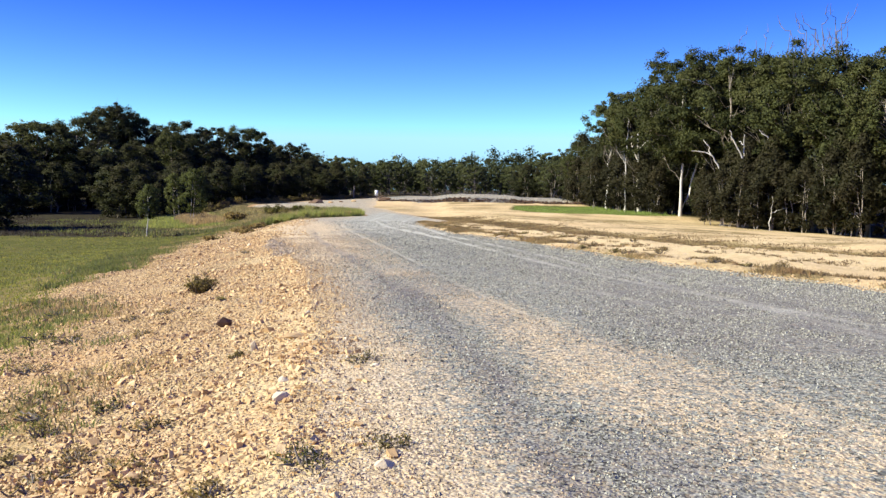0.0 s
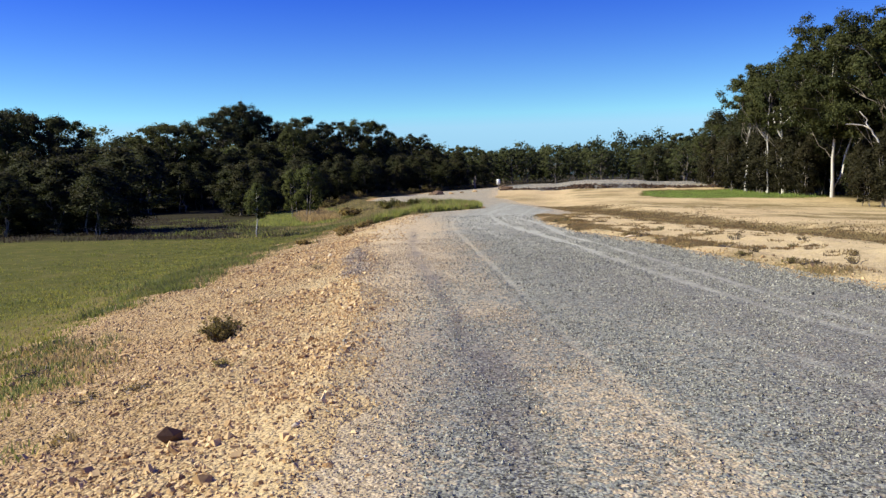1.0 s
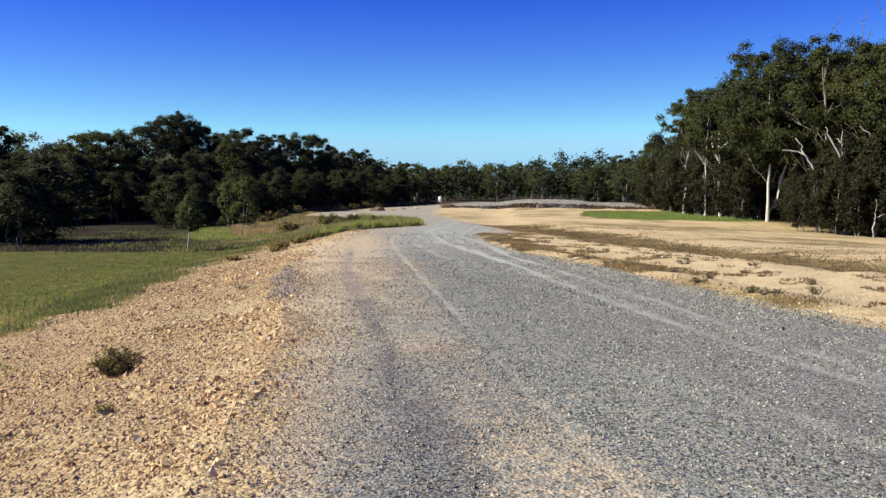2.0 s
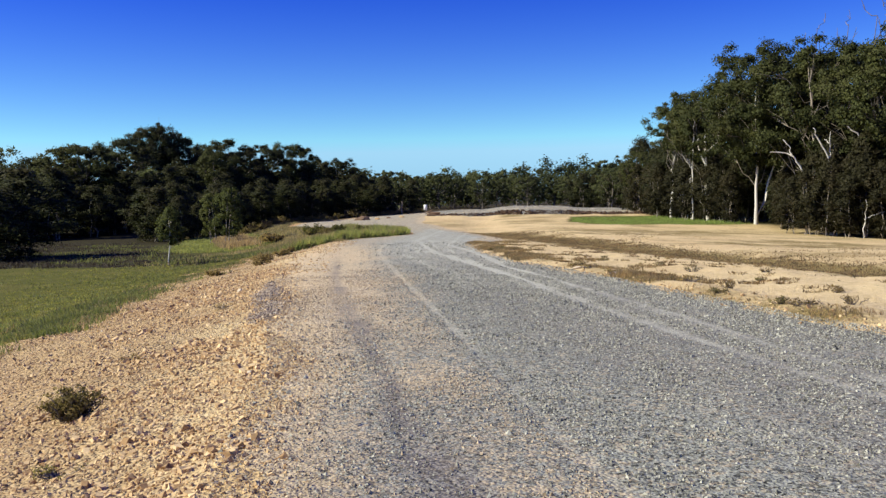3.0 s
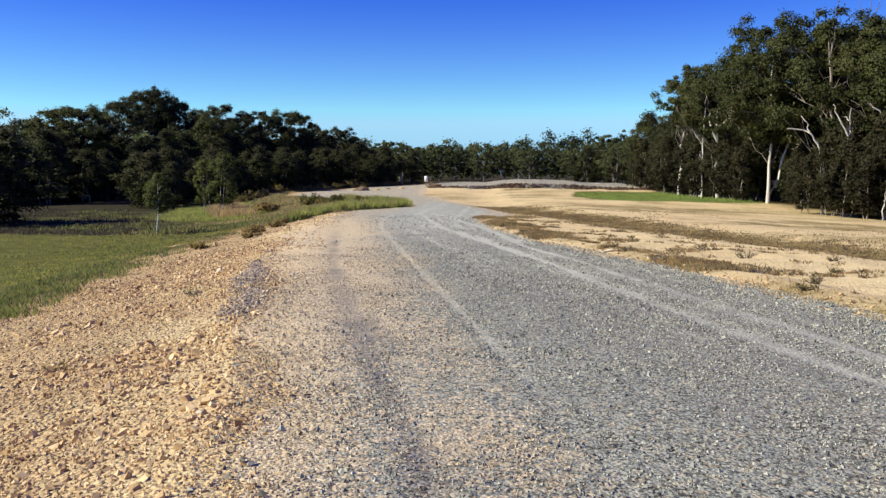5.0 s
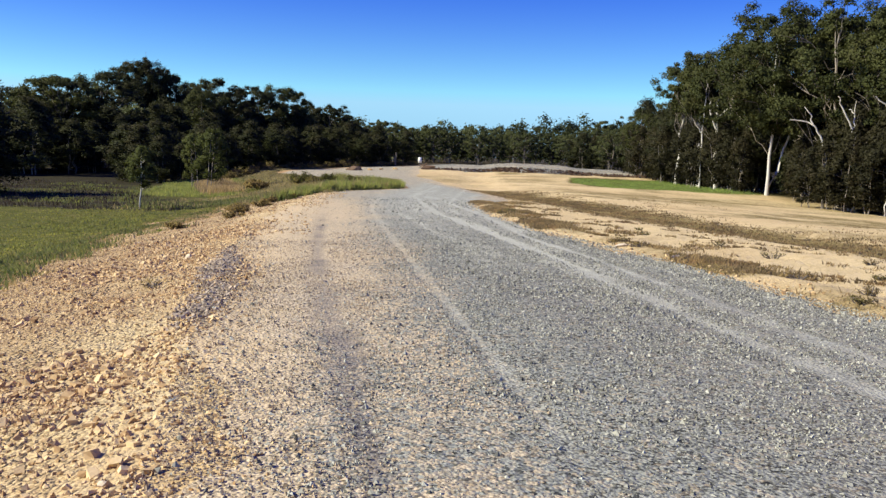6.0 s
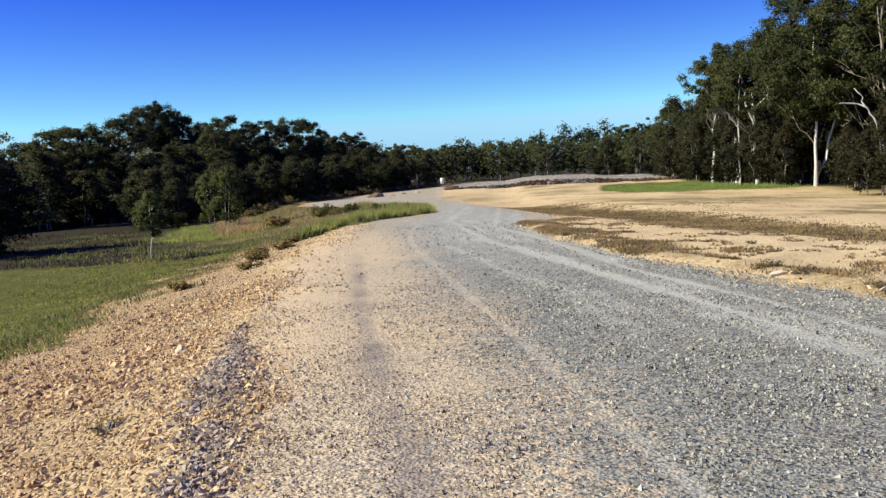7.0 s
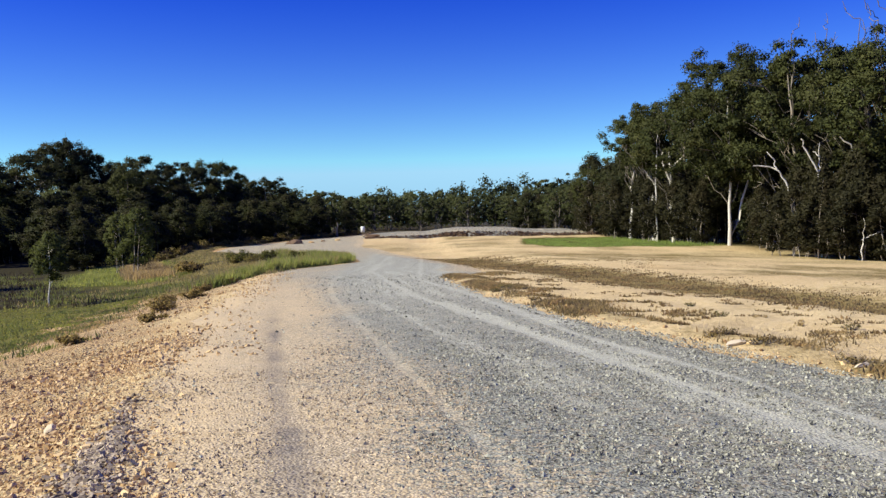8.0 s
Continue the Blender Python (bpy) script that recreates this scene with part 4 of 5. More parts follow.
def leaf_cloud(centres, radii, per, length, width, droop, rng, flat=0.7, face=0.0):
    """Leaf sprays: narrow diamonds gathered in clumps, most of them near each clump's skin and top."""
    c = np.repeat(np.array(centres), per, 0)
    r = np.repeat(np.array(radii), per)
    n = len(c)
    d = rng.normal(size=(n, 3))
    d /= np.linalg.norm(d, axis=1)[:, None]
    d[:, 2] = np.where(d[:, 2] < -0.55, -d[:, 2] * 0.6, d[:, 2])
    p = c + d * (r * rng.random(n) ** 0.4 * rng.uniform(0.72, 1.25, n))[:, None] * np.array([1, 1, flat])
    a = rng.normal(size=(n, 3))
    a[:, 2] -= droop
    a /= np.linalg.norm(a, axis=1)[:, None]
    out = d * face + rng.normal(size=(n, 3)) * (1.0 if face == 0 else 0.5)
    if face:
        a -= out * ((a * out).sum(1) / (out * out).sum(1))[:, None] * 0.85
        a /= np.linalg.norm(a, axis=1)[:, None]
    b = np.cross(a, out)
    b /= np.linalg.norm(b, axis=1)[:, None] + 1e-9
    L = (length * rng.uniform(0.6, 1.3, n))[:, None] / 2
    W = (width * rng.uniform(0.6, 1.3, n))[:, None] / 2
    V = np.stack([p - a * L * 0.5 - b * W, p - a * L * 0.7 + b * W, p + a * L], 1).reshape(-1, 3)
    # leaves hang every way but are lit as the rounded clump that they make up
    whole = c - np.mean(c, 0)
    whole /= np.linalg.norm(whole, axis=1)[:, None] + 1e-9
    N = 0.65 * d + 0.55 * whole + np.array([0, 0, 0.2]) + rng.normal(size=(n, 3)) * 0.35
    N /= np.linalg.norm(N, axis=1)[:, None]
    return V, np.arange(n * 3).reshape(-1, 3), True, np.repeat(N, 3, 0)


def wood_and_leaves(name, wood, crown, bark, leaf, label, category="tree", limbs=None):
    tree = new(name)
    bits = [("trunk", wood, bark), ("crown", crown, leaf)] + ([("branchwork", limbs, GREY_BARK)] if limbs else [])
    for part, shape, mat in bits:
        me = raw_mesh(part, *shape)
        me.materials.append(mat)
        new(part, me).parent = tree
    return tagged(tree, label, category)


def gum_tree(seed, h=20.0, spread=5.2, bare=0.38, clumps=46, per=130, bark=None, leaf=None, fork=False, label="", leafsize=0.46, dense=26):
    """A eucalypt: a pale trunk that forks into rising limbs, each hung with rounded clumps of leaves."""
    rng = np.random.default_rng(seed)
    bits, ends = [], []
    r0 = h * (0.0092 if fork else 0.0130)
    lean = rng.normal(0, 0.035 * h, 2)
    top = np.array([lean[0], lean[1], h * 0.86])
    stem = bend((0, 0, -0.3), top, rng, (0.004 if fork else 0.012) * h, 9)
    rad = np.interp(np.linspace(0, 1, 9), [0, 0.05, 0.5, 1], [1.35, 1.0, 0.62, 0.14]) * r0
    bits.append(tube(stem, rad, 8))
    if fork:
        q = np.array([0.0, 0, 0.7])
        e = np.array([0.17 * h, 0.02 * h, h * 0.50])
        P = bend(q, e, rng, 0.08, 6)
        P[1] += (0.35, 0, 0.1)
        bits.append(tube(P, np.linspace(r0 * 0.8, r0 * 0.4, 6), 7))
        ends += [(e + rng.normal(0, 1.0, 3) * (1.2, 1.2, 1.5) + (0.5, 0, 2.0)) for _ in range(4)]
        bits += [tube(bend(e, x, rng, 0.1, 4), np.linspace(r0 * 0.35, r0 * 0.08, 4), 5) for x in ends[-4:]]
    stems, bits = bits, []
    # the crown: lobes of foliage on a lumpy dome, each carried by a limb
    lobes = 20
    zc, zr = h * (1 + bare) * 0.5 + 0.02 * h, h * (0.98 - bare) * 0.5
    for i in range(lobes):
        u = -0.75 + 1.7 * (i + 0.5) / lobes
        ang = i * 2.4 + rng.uniform(-0.4, 0.4)
        q = spread * math.sqrt(max(0.05, 1 - u * u)) * rng.uniform(0.7, 1.0)
        e = np.array([math.cos(ang) * q + lean[0] * 0.6, math.sin(ang) * q + lean[1] * 0.6, zc + u * zr * 0.82])
        k = int(np.clip((e[2] - (0.10 if fork else 0.18) * h) / h / 0.86 * 8, 3 if fork else 2, 7))
        P = bend(stem[k - (i % 2)], e, rng, 0.05 * q + 0.1, 6)
        bits.append(tube(P, np.linspace(rad[k] * 0.34, r0 * 0.07, 6), 5))
        for w in range(2):
            f = e + rng.normal(0, 1, 3) * (0.9, 0.9, 0.6) * h / 20
            bits.append(tube(bend(P[3], f, rng, 0.1, 4), np.linspace(r0 * 0.16, r0 * 0.05, 4), 5))
        size = rng.uniform(0.7, 1.2) * h / 20
        ends += [e + rng.normal(0, 1, 3) * size * (1.0, 1.0, 0.65) for _ in range(max(3, clumps // lobes))] + [e]
    heart = []
    for i in range(dense):
        ang, q = rng.uniform(0, 2 * math.pi), spread * (0.5 if dense < 30 else 0.75) * math.sqrt(rng.random())
        heart.append(np.array([math.cos(ang) * q, math.sin(ang) * q, zc + rng.uniform(-0.8, 0.7) * zr]))
    if fork:
        for i in range(34):
            ang, q = -1.9 + rng.uniform(-1.5, 1.5), rng.uniform(0.8, 3.2)
            heart.append(np.array([math.cos(ang) * q, math.sin(ang) * q, h * rng.uniform(0.30, 0.62)]))
    ends += heart
    ends += [top + rng.normal(0, 1, 3) * (0.9, 0.9, 0.5) for _ in range(3)]
    pick = ends
    clumps = len(pick)
    crown = leaf_cloud(pick, (0.45 + 0.95 * rng.random(clumps) ** 1.3) * h / 20, per, leafsize, leafsize * 0.45, 0.4, rng, 0.9, 1.0)
    crown[0][:, 2] *= h / crown[0][:, 2].max()
    return wood_and_leaves("gum_tree", join(stems), crown, bark or WHITE_BARK, leaf or GUM_LEAF, label or "tall gum tree with pale bark and clumped olive leaves", limbs=join(bits))


def sheoak_tree(seed, h=10.0, spread=2.2, clumps=40, per=120, leaf=None, low=0.1, label="", leafsize=0.55, bark=None, stems=3):
    """A dense, dark swamp tree, leafy almost to the ground, on thin stems."""
    rng = np.random.default_rng(seed)
    bits, pts, rs = [], [], []
    for i in range(stems):
        e = np.array([*(rng.normal(0, 0.16, 2) * spread * (1.5 if i else 0.4)), h * (0.95 if i == 0 else rng.uniform(0.6, 0.85))])
        b = np.array([*(rng.normal(0, 0.25, 2)), -0.2])
        P = bend(b, e, rng, 0.12 if stems == 3 else 0.025, 7)
        bits.append(tube(P, np.linspace(0.012 + h * (0.005 if stems == 3 else 0.008), h * 0.002, 7), 6))
    for i in range(clumps):
        u = low + (0.97 - low) * rng.random() ** 0.85
        prof = math.sin(min(1.0, (1 - u) * 1.7) * math.pi / 2) * (0.55 + 0.45 * min(1, u * 4))
        if stems < 3:
            v = (u - low) / (0.97 - low)
            prof = math.sqrt(max(0.05, 1 - (1.9 * v - 0.95) ** 2))
        a, q = rng.uniform(0, 2 * math.pi), spread * prof * rng.uniform(0.25, 1.0)
        p = np.array([math.cos(a) * q, math.sin(a) * q, u * h])
        pts.append(p)
        rs.append(rng.uniform(0.5, 1.1) * (h / 10 if stems == 3 else h / 13))
        if i % 3 == 0:
            bits.append(tube(bend((p[0] * 0.1, p[1] * 0.1, max(0.2, p[2] - 0.07 * h)), p, rng, 0.006 * h, 4), np.linspace(0.003 * h, 0.001 * h, 4), 5))
    crown = leaf_cloud(pts, rs, per, leafsize, leafsize * 0.34, -0.3, rng, 1.1, 0.8)
    return wood_and_leaves("swamp_tree", join(bits), crown, bark or GREY_BARK, leaf or OAK_LEAF, label or "dense dark swamp tree leafy to the ground")


def dead_tree(seed, h=20):
    rng = np.random.default_rng(seed)
    stem = bend((0, 0, -0.3), (rng.normal(0, 0.6), rng.normal(0, 0.6), h), rng, 0.2, 9)
    bits = [tube(stem, np.linspace(h * 0.006, h * 0.0015, 9), 6)]
    for i in range(9):
        a = stem[4 + i % 5]
        ang = i * 2.2
        e = a + np.array([math.cos(ang) * 1.4, math.sin(ang) * 1.4, rng.uniform(1.2, 2.8)])
        P = bend(a, e, rng, 0.15, 5)
        bits.append(tube(P, np.linspace(h * 0.0022, h * 0.0009, 5), 5))
        bits.append(tube(bend(P[3], P[3] + np.array([rng.normal(0, .5), rng.normal(0, .5), 1.1]), rng, 0.06, 4), np.linspace(h * 0.002, h * 0.001, 4), 4))
    V, F = join(bits)
    tree = new("dead_tree")
    me = raw_mesh("trunk", V, F)
    me.materials.append(DEAD_WOOD)
    new("trunk", me).parent = tree
    return tagged(tree, "bare grey dead tree standing above the crowns", "tree")


def snag(points, r, label, arms=()):
    """A bare white stem with broken-off arms, each arm a list of points."""
    rng = np.random.default_rng(len(points) + 10 * len(arms))
    bits = []
    for k, line in enumerate([points, *arms]):
        P = np.array(line, float)
        t = np.linspace(0, 1, len(P))
        u = np.linspace(0, 1, 3 * len(P))
        Q = np.stack([np.interp(u, t, P[:, a]) for a in range(3)], -1)
        Q[1:] += rng.normal(0, 0.05, (len(Q) - 1, 3)) * (1, 2.0, 0.5)
        w = r if k == 0 else r * 0.6
        bits.append(tube(Q, np.linspace(w, w * 0.4, len(Q)), 7))
    tree = new("dead_tree")
    V, F = join(bits)
    me = raw_mesh("trunk", V, F)
    me.materials.append(WHITE_BARK)
    new("trunk", me).parent = tree
    return tagged(tree, label, "tree")


def ground_z(x, y):
    return float(height(np.array([float(x)]), np.array([float(y)]))[0])


def plant(proto, x, y, h, base_h, rz, group="", wide=1.0, first=set()):
    """Stands a tree in the ground at its true height; the first of a kind is the model itself."""
    s = h / base_h
    m = pose(x, y, ground_z(x, y) - 0.05, 0, 0, rz) @ Matrix.Diagonal((s * wide, s * wide, s, 1))
    if proto.name in first:
        k = proto.scale
        ob = copy_thing(proto, m @ Matrix.Diagonal((1 / k.x, 1 / k.y, 1 / k.z, 1)))
    else:
        first.add(proto.name)
        proto.matrix_basis = m
        ob = proto
    return tagged(ob, group=group) if group else ob


def build_trees():
    gums = [gum_tree(100 + i, 20.0, 5.2 + 0.5 * (i % 3), (0.22, 0.28, 0.20, 0.30)[i % 4], 100, 190, PALE_BARK if i == 2 else GREY_BARK, leafsize=0.36, dense=12) for i in range(5)]
    thin = gum_tree(120, 17.0, 2.6, 0.5, 40, 170, leafsize=0.34, label="slender gum tree with a small tilted crown")
    forked = gum_tree(121, 20.7, 5.4, 0.22, 130, 190, fork=True, leafsize=0.36, label="big white-trunked gum forked near the ground")
    oaks = [sheoak_tree(140 + i, 10.0, 2.3 + 0.25 * (i % 3), 50, 140, low=0.04, leafsize=0.44) for i in range(4)]
    thickets = [sheoak_tree(150 + i, 8.0, 1.8 + 0.3 * i, 56, 110, BROWN_LEAF, low=0.08, leafsize=0.40, bark=PALE_BARK, label="dense young swamp tree on thin pale stems") for i in range(3)]
    leans = [gum_tree(160 + i, 14.0, 5.2, 0.12, 120, 170, GREY_BARK, OAK_LEAF if i else GUM_LEAF, label="dark grey-barked gum in a shaded wood", leafsize=0.29, dense=80) for i in range(3)]
    dome = gum_tree(165, 18.6, 4.6, 0.50, 140, 190, GREY_BARK, OAK_LEAF, label="tall dark gum with a broad domed crown above the wood", leafsize=0.32, dense=110)
    rng = random.Random(31)
    R = "gum trees beyond the field"
    plant(forked, 29.3, 105, 20.7, 20.7, 0, R)
    plant(thin, 24.4, 127, 16.7, 17, 200, R)
    plant(thin, 26.0, 121, 15.0, 17, 40, R)
    plant(thin, 26.6, 124, 17.2, 17, 120, R)
    for i, (x, y, h) in enumerate([(28.6, 115, 19.0), (35, 112, 21.8), (33.6, 98.5, 20.2), (37.8, 101, 20.2), (37.2, 92, 20.2), (38.2, 88, 20.3), (39.2, 84, 19.2), (40, 80, 18), (40.5, 74, 16.5)]):
        plant(gums[i % 5], x, y, h, 20, rng.uniform(0, 360), R)
    for i, (x, y, h) in enumerate([(32.3, 140, 18.5), (35, 132, 20.3), (38.4, 128, 21), (40.7, 122, 21), (44.1, 118, 21), (46.8, 112, 20.5), (48.9, 106, 19), (50.4, 100, 17.5), (24.0, 150, 11.3), (52, 92, 17), (30, 148, 14)]):
        plant(gums[(i + 2) % 5], x, y, h, 20, rng.uniform(0, 360), R)
    # dark understorey along the edge of the gums, two deep
    RE = lambda y: float(np.interp(y, [55, 72, 88, 103, 118, 135, 155], [44, 37, 32.5, 30, 26.5, 23.5, 22]))
    for i, (x, y, h) in enumerate([(24.6, 118, 7.5), (27.4, 112, 8.0), (25.4, 125, 8), (23.2, 131, 7), (26.8, 117, 8.5), (31.6, 101, 6.5)]):
        plant(thickets[i % 3], x, y, h, 8, rng.uniform(0, 360), "swamp trees under the gums", 1.1)
    for i in range(72):
        y = 62 + 96 * (i + rng.random()) / 72
        row = i % 3
        x = RE(y) + 0.8 + row * 2.8 + rng.uniform(-0.8, 0.8)
        if row < 2 and (abs(x - 29.3) < 2.4 and abs(y - 104) < 3.5 or abs(x - 26) < 1.2 and abs(y - 120) < 4):
            continue
        if row == 0:
            plant(thickets[i // 3 % 3], x, y, rng.uniform(6.0, 10.0), 8, rng.uniform(0, 360), "swamp trees under the gums", rng.uniform(0.8, 1.2))
        else:
            plant(oaks[i % 4], x, y, rng.uniform(8.0, 11.5) + row * 0.8, 10, rng.uniform(0, 360), "swamp trees under the gums", rng.uniform(0.9, 1.3))
    # the wood across the paddock
    L = "trees of the wood across the paddock"
    big = [(-81.0, 112, 16), (-81.5, 118, 15.9), (-80.2, 122, 16.2), (-79.8, 127, 15.8), (-79.9, 150, 12.2), (-70.1, 142, 10.7), (-64.6, 138, 14.2), (-62.3, 142, 14.8)]
    more = [(-55.5, 160, 13.4), (-48.2, 152, 13), (-47.3, 160, 14.7), (-42.8, 166, 13.8), (-40.3, 172, 14.6), (-38.4, 190, 11.8), (-33.8, 188, 11.7), (-32, 196, 10.5), (-58.5, 166, 15.5), (-52, 168, 13)]
    for i, (x, y, h) in enumerate(big + more):
        plant(leans[i % 3], x, y, h * 1.02, 14, rng.uniform(0, 360), L, 1.35 if i in (6, 7) else 1.1)
    plant(dome, -62.0, 160, 18.6, 18.6, 0, L)
    for i in range(84):
        u = (i + rng.random()) / 84
        y = 112 + 92 * u
        ex = float(np.interp(y, [112, 120, 150, 175, 204], [-76, -62, -45, -36, -28]))
        x = ex - (i % 4) * 4.5 + rng.uniform(-1.5, 1.5)
        plant(oaks[i % 4], x, y, rng.uniform(6.5, 10.0), 10, rng.uniform(0, 360), "dark trees at the edge of the wood", rng.uniform(1.2, 1.7))
    for i in range(21):
        x, y = -37 - 22 * ((i + rng.random()) / 21) - rng.uniform(-1, 1), 67.5 + (i % 3) * 3.4 + rng.uniform(-0.8, 0.8) + 0.1 * i
        plant(oaks[i % 4], x, y, rng.uniform(4.2, 5.6) + (i % 3) * 0.9, 10, rng.uniform(0, 360), "grove at the end of the mown paddock", rng.uniform(1.5, 2.0))
    # dark scrub close behind the far road
    for i in range(44):
        u = (i + rng.random()) / 44
        y = 108 + 60 * u
        x = float(np.interp(y, [108, 118, 131, 137, 148, 154, 168], [-38, -36, -35, -31.5, -27.5, -24, -13])) - 1.0 - (i % 3) * 2.2 + rng.uniform(-0.8, 0.8)
        plant(oaks[i % 4], x, y, rng.uniform(4.0, 6.0) + (i % 3) * 0.8, 10, rng.uniform(0, 360), "dark scrub behind the far road", rng.uniform(1.3, 1.8))
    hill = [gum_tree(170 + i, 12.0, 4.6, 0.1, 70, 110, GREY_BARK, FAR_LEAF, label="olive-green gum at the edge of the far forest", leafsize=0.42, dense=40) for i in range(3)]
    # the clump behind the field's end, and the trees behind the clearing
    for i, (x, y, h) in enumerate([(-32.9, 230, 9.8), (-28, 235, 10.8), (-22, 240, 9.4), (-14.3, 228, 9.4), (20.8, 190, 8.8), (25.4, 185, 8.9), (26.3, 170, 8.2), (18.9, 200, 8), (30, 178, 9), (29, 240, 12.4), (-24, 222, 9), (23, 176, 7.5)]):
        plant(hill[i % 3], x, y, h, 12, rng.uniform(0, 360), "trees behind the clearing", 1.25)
    for i in range(16):
        plant(oaks[i % 4], 17 + 1.1 * i + rng.uniform(-1, 1), 192 - 1.9 * i + rng.uniform(-3, 6), rng.uniform(5.5, 7.5), 10, rng.uniform(0, 360), "trees behind the clearing", 1.5)
    for i in range(36):
        plant(hill[i % 3], -40 + 2.0 * i + rng.uniform(-1, 1), 224 + rng.uniform(-8, 12) - 0.25 * i, rng.uniform(6.0, 8.6), 12, rng.uniform(0, 360), "trees behind the clearing", 1.2)
    for i in range(10):
        x, y, h = [(38.6, 96, 21.8), (41.6, 95, 22.4), (35.4, 104, 21.6), (40.2, 93, 21.6), (44, 97, 22.0), (37.2, 100, 21.4), (40.9, 97, 22.0), (42.6, 93, 22.3), (39.6, 95, 21.4), (43.2, 95, 22.6)][i]
        if i == 0:
            dead = dead_tree(7, 22)
        plant(dead, x, y, h, 22, 130 * i, "dead trees above the gums")
    D = "bare white stems among the gums"
    plant(snag([(0, 0, -.3), (-.05, 0, 3.9), (-.2, 0, 5.5), (-1.0, 0, 7.2), (-1.85, .2, 7.9), (-3.5, .3, 8.05)], 0.125, "white dead stem bent over among the leaves", [[(-1.46, 0, 7.6), (-1.7, 0, 8.4), (-2.28, 0, 9.2)]]), 30.1, 91.5, 1, 1, 0, D)
    plant(snag([(0, 0, -.3), (-.13, 0, 5.4), (-.24, 0, 7.3), (-1.38, 0, 9.5), (-1.64, 0, 10.2)], 0.115, "white dead stem split in two among the leaves", [[(-.22, 0, 7.0), (-.09, 0, 8.3), (-.1, 0, 9.8)], [(-.09, 0, 8.6), (-.68, 0, 9.1)]]), 31.6, 89.5, 1, 1, 0, D)
    plant(snag([(0, 0, -.3), (-.1, 0, 6), (-.32, 0, 9.0), (-1.6, 0, 10.3)], 0.13, "thin white dead stem leaning among the leaves"), 33.9, 87.5, 1, 1, 0, D)
    plant(snag([(0, 0, -.3), (.03, 0, 6.8), (.11, 0, 9.9), (.27, 0, 12.7)], 0.11, "slender pale gum trunk with a broken side limb", [[(.03, 0, 6.6), (-.6, 0, 7.4), (-1.3, 0, 8.6)]]), 25.0, 116.8, 1, 1, 0, D)
    plant(snag([(0, 0, -.3), (-.27, 0, 7.4), (-.34, 0, 10.9)], 0.26, "pale gum trunk forked above dark undergrowth", [[(-.3, 0, 7.2), (-1.2, 0, 9.3), (-1.2, 0, 10.5)], [(-.3, 0, 8.6), (1.2, 0, 9.8), (2.4, 0, 10.0)]]), 26.6, 115.5, 1, 1, 0, D)
    plant(snag([(0, 0, -.3), (.28, 0, 1.7), (.86, 0, 2.0), (2.0, 0, 2.4)], 0.06, "low white branch arching over the edge of the field", [[(.2, 0, 1.5), (.3, 0, 3.4)]]), 32.6, 85.0, 1, 1, 0, D)
    for i, (x, y, h) in enumerate([(29.4, 89.8, 5.6), (30.9, 88.0, 6.4), (33.2, 86.0, 6.8), (28.7, 91.5, 5.0), (26.0, 113.4, 6.4), (27.2, 108, 5.6), (30.2, 89.0, 4.6), (32.0, 86.8, 5.6), (34.4, 84.6, 6.2), (31.6, 89.0, 5.8)]):
        plant(thickets[i % 3], x, y, h * 1.1, 8, 70 * i, "swamp trees under the gums", 1.1)
    # saplings in the paddock
    sap = sheoak_tree(180, 3.7, 0.85, 60, 120, YOUNG_LEAF, 0.36, "young leafy sapling with a pale stem in the paddock", 0.16, WHITE_BARK, 1)
    plant(sap, -20.97, 60.68, 3.7, 3.7, 0, "saplings in the paddock")
    sap2 = sheoak_tree(181, 5.0, 1.65, 80, 80, YOUNG_LEAF, 0.16, "young bushy sapling in the paddock", 0.22, PALE_BARK, 2)
    plant(sap2, -25.57, 87.74, 5.6, 5.0, 0, "saplings in the paddock")
    plant(sap2, -29.9, 95, 5.4, 5.0, 120, "saplings in the paddock", 0.8)


def build_far_woods():
    """Woods that close the view, too far to tell tree from tree."""
    rng = np.random.default_rng(77)
    pts, rs = [], []
    for i in range(420):
        x, y = -230 + 460 * (i + rng.random()) / 420, 238 + 150 * rng.random() ** 1.5
        h = rng.uniform(9.5, 12.5) + (y - 240) * 0.02 + 1.2 * math.sin(x * 0.05)
        for k in range(9):
            pts.append((x + rng.normal(0, 2.2), y + rng.normal(0, 2.0), h * (0.04 + 0.86 * (k + rng.random()) / 9)))
            rs.append(rng.uniform(1.5, 2.6))
    for i in range(150):
        side = -1 if i % 2 else 1
        y = rng.uniform(60, 250)
        x = side * (np.interp(y, [60, 110, 150, 250], [70, 66, 62, 60] if side > 0 else [105, 96, 78, 52]) + rng.uniform(0, 60))
        h = rng.uniform(10, 16)
        for k in range(9):
            pts.append((x + rng.normal(0, 2.0), y + rng.normal(0, 2.0), h * rng.uniform(0.1, 0.95)))
            rs.append(rng.uniform(1.6, 2.8))
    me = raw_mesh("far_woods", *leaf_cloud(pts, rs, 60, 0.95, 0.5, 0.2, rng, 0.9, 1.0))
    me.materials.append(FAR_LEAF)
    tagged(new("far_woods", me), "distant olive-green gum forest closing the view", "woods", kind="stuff")


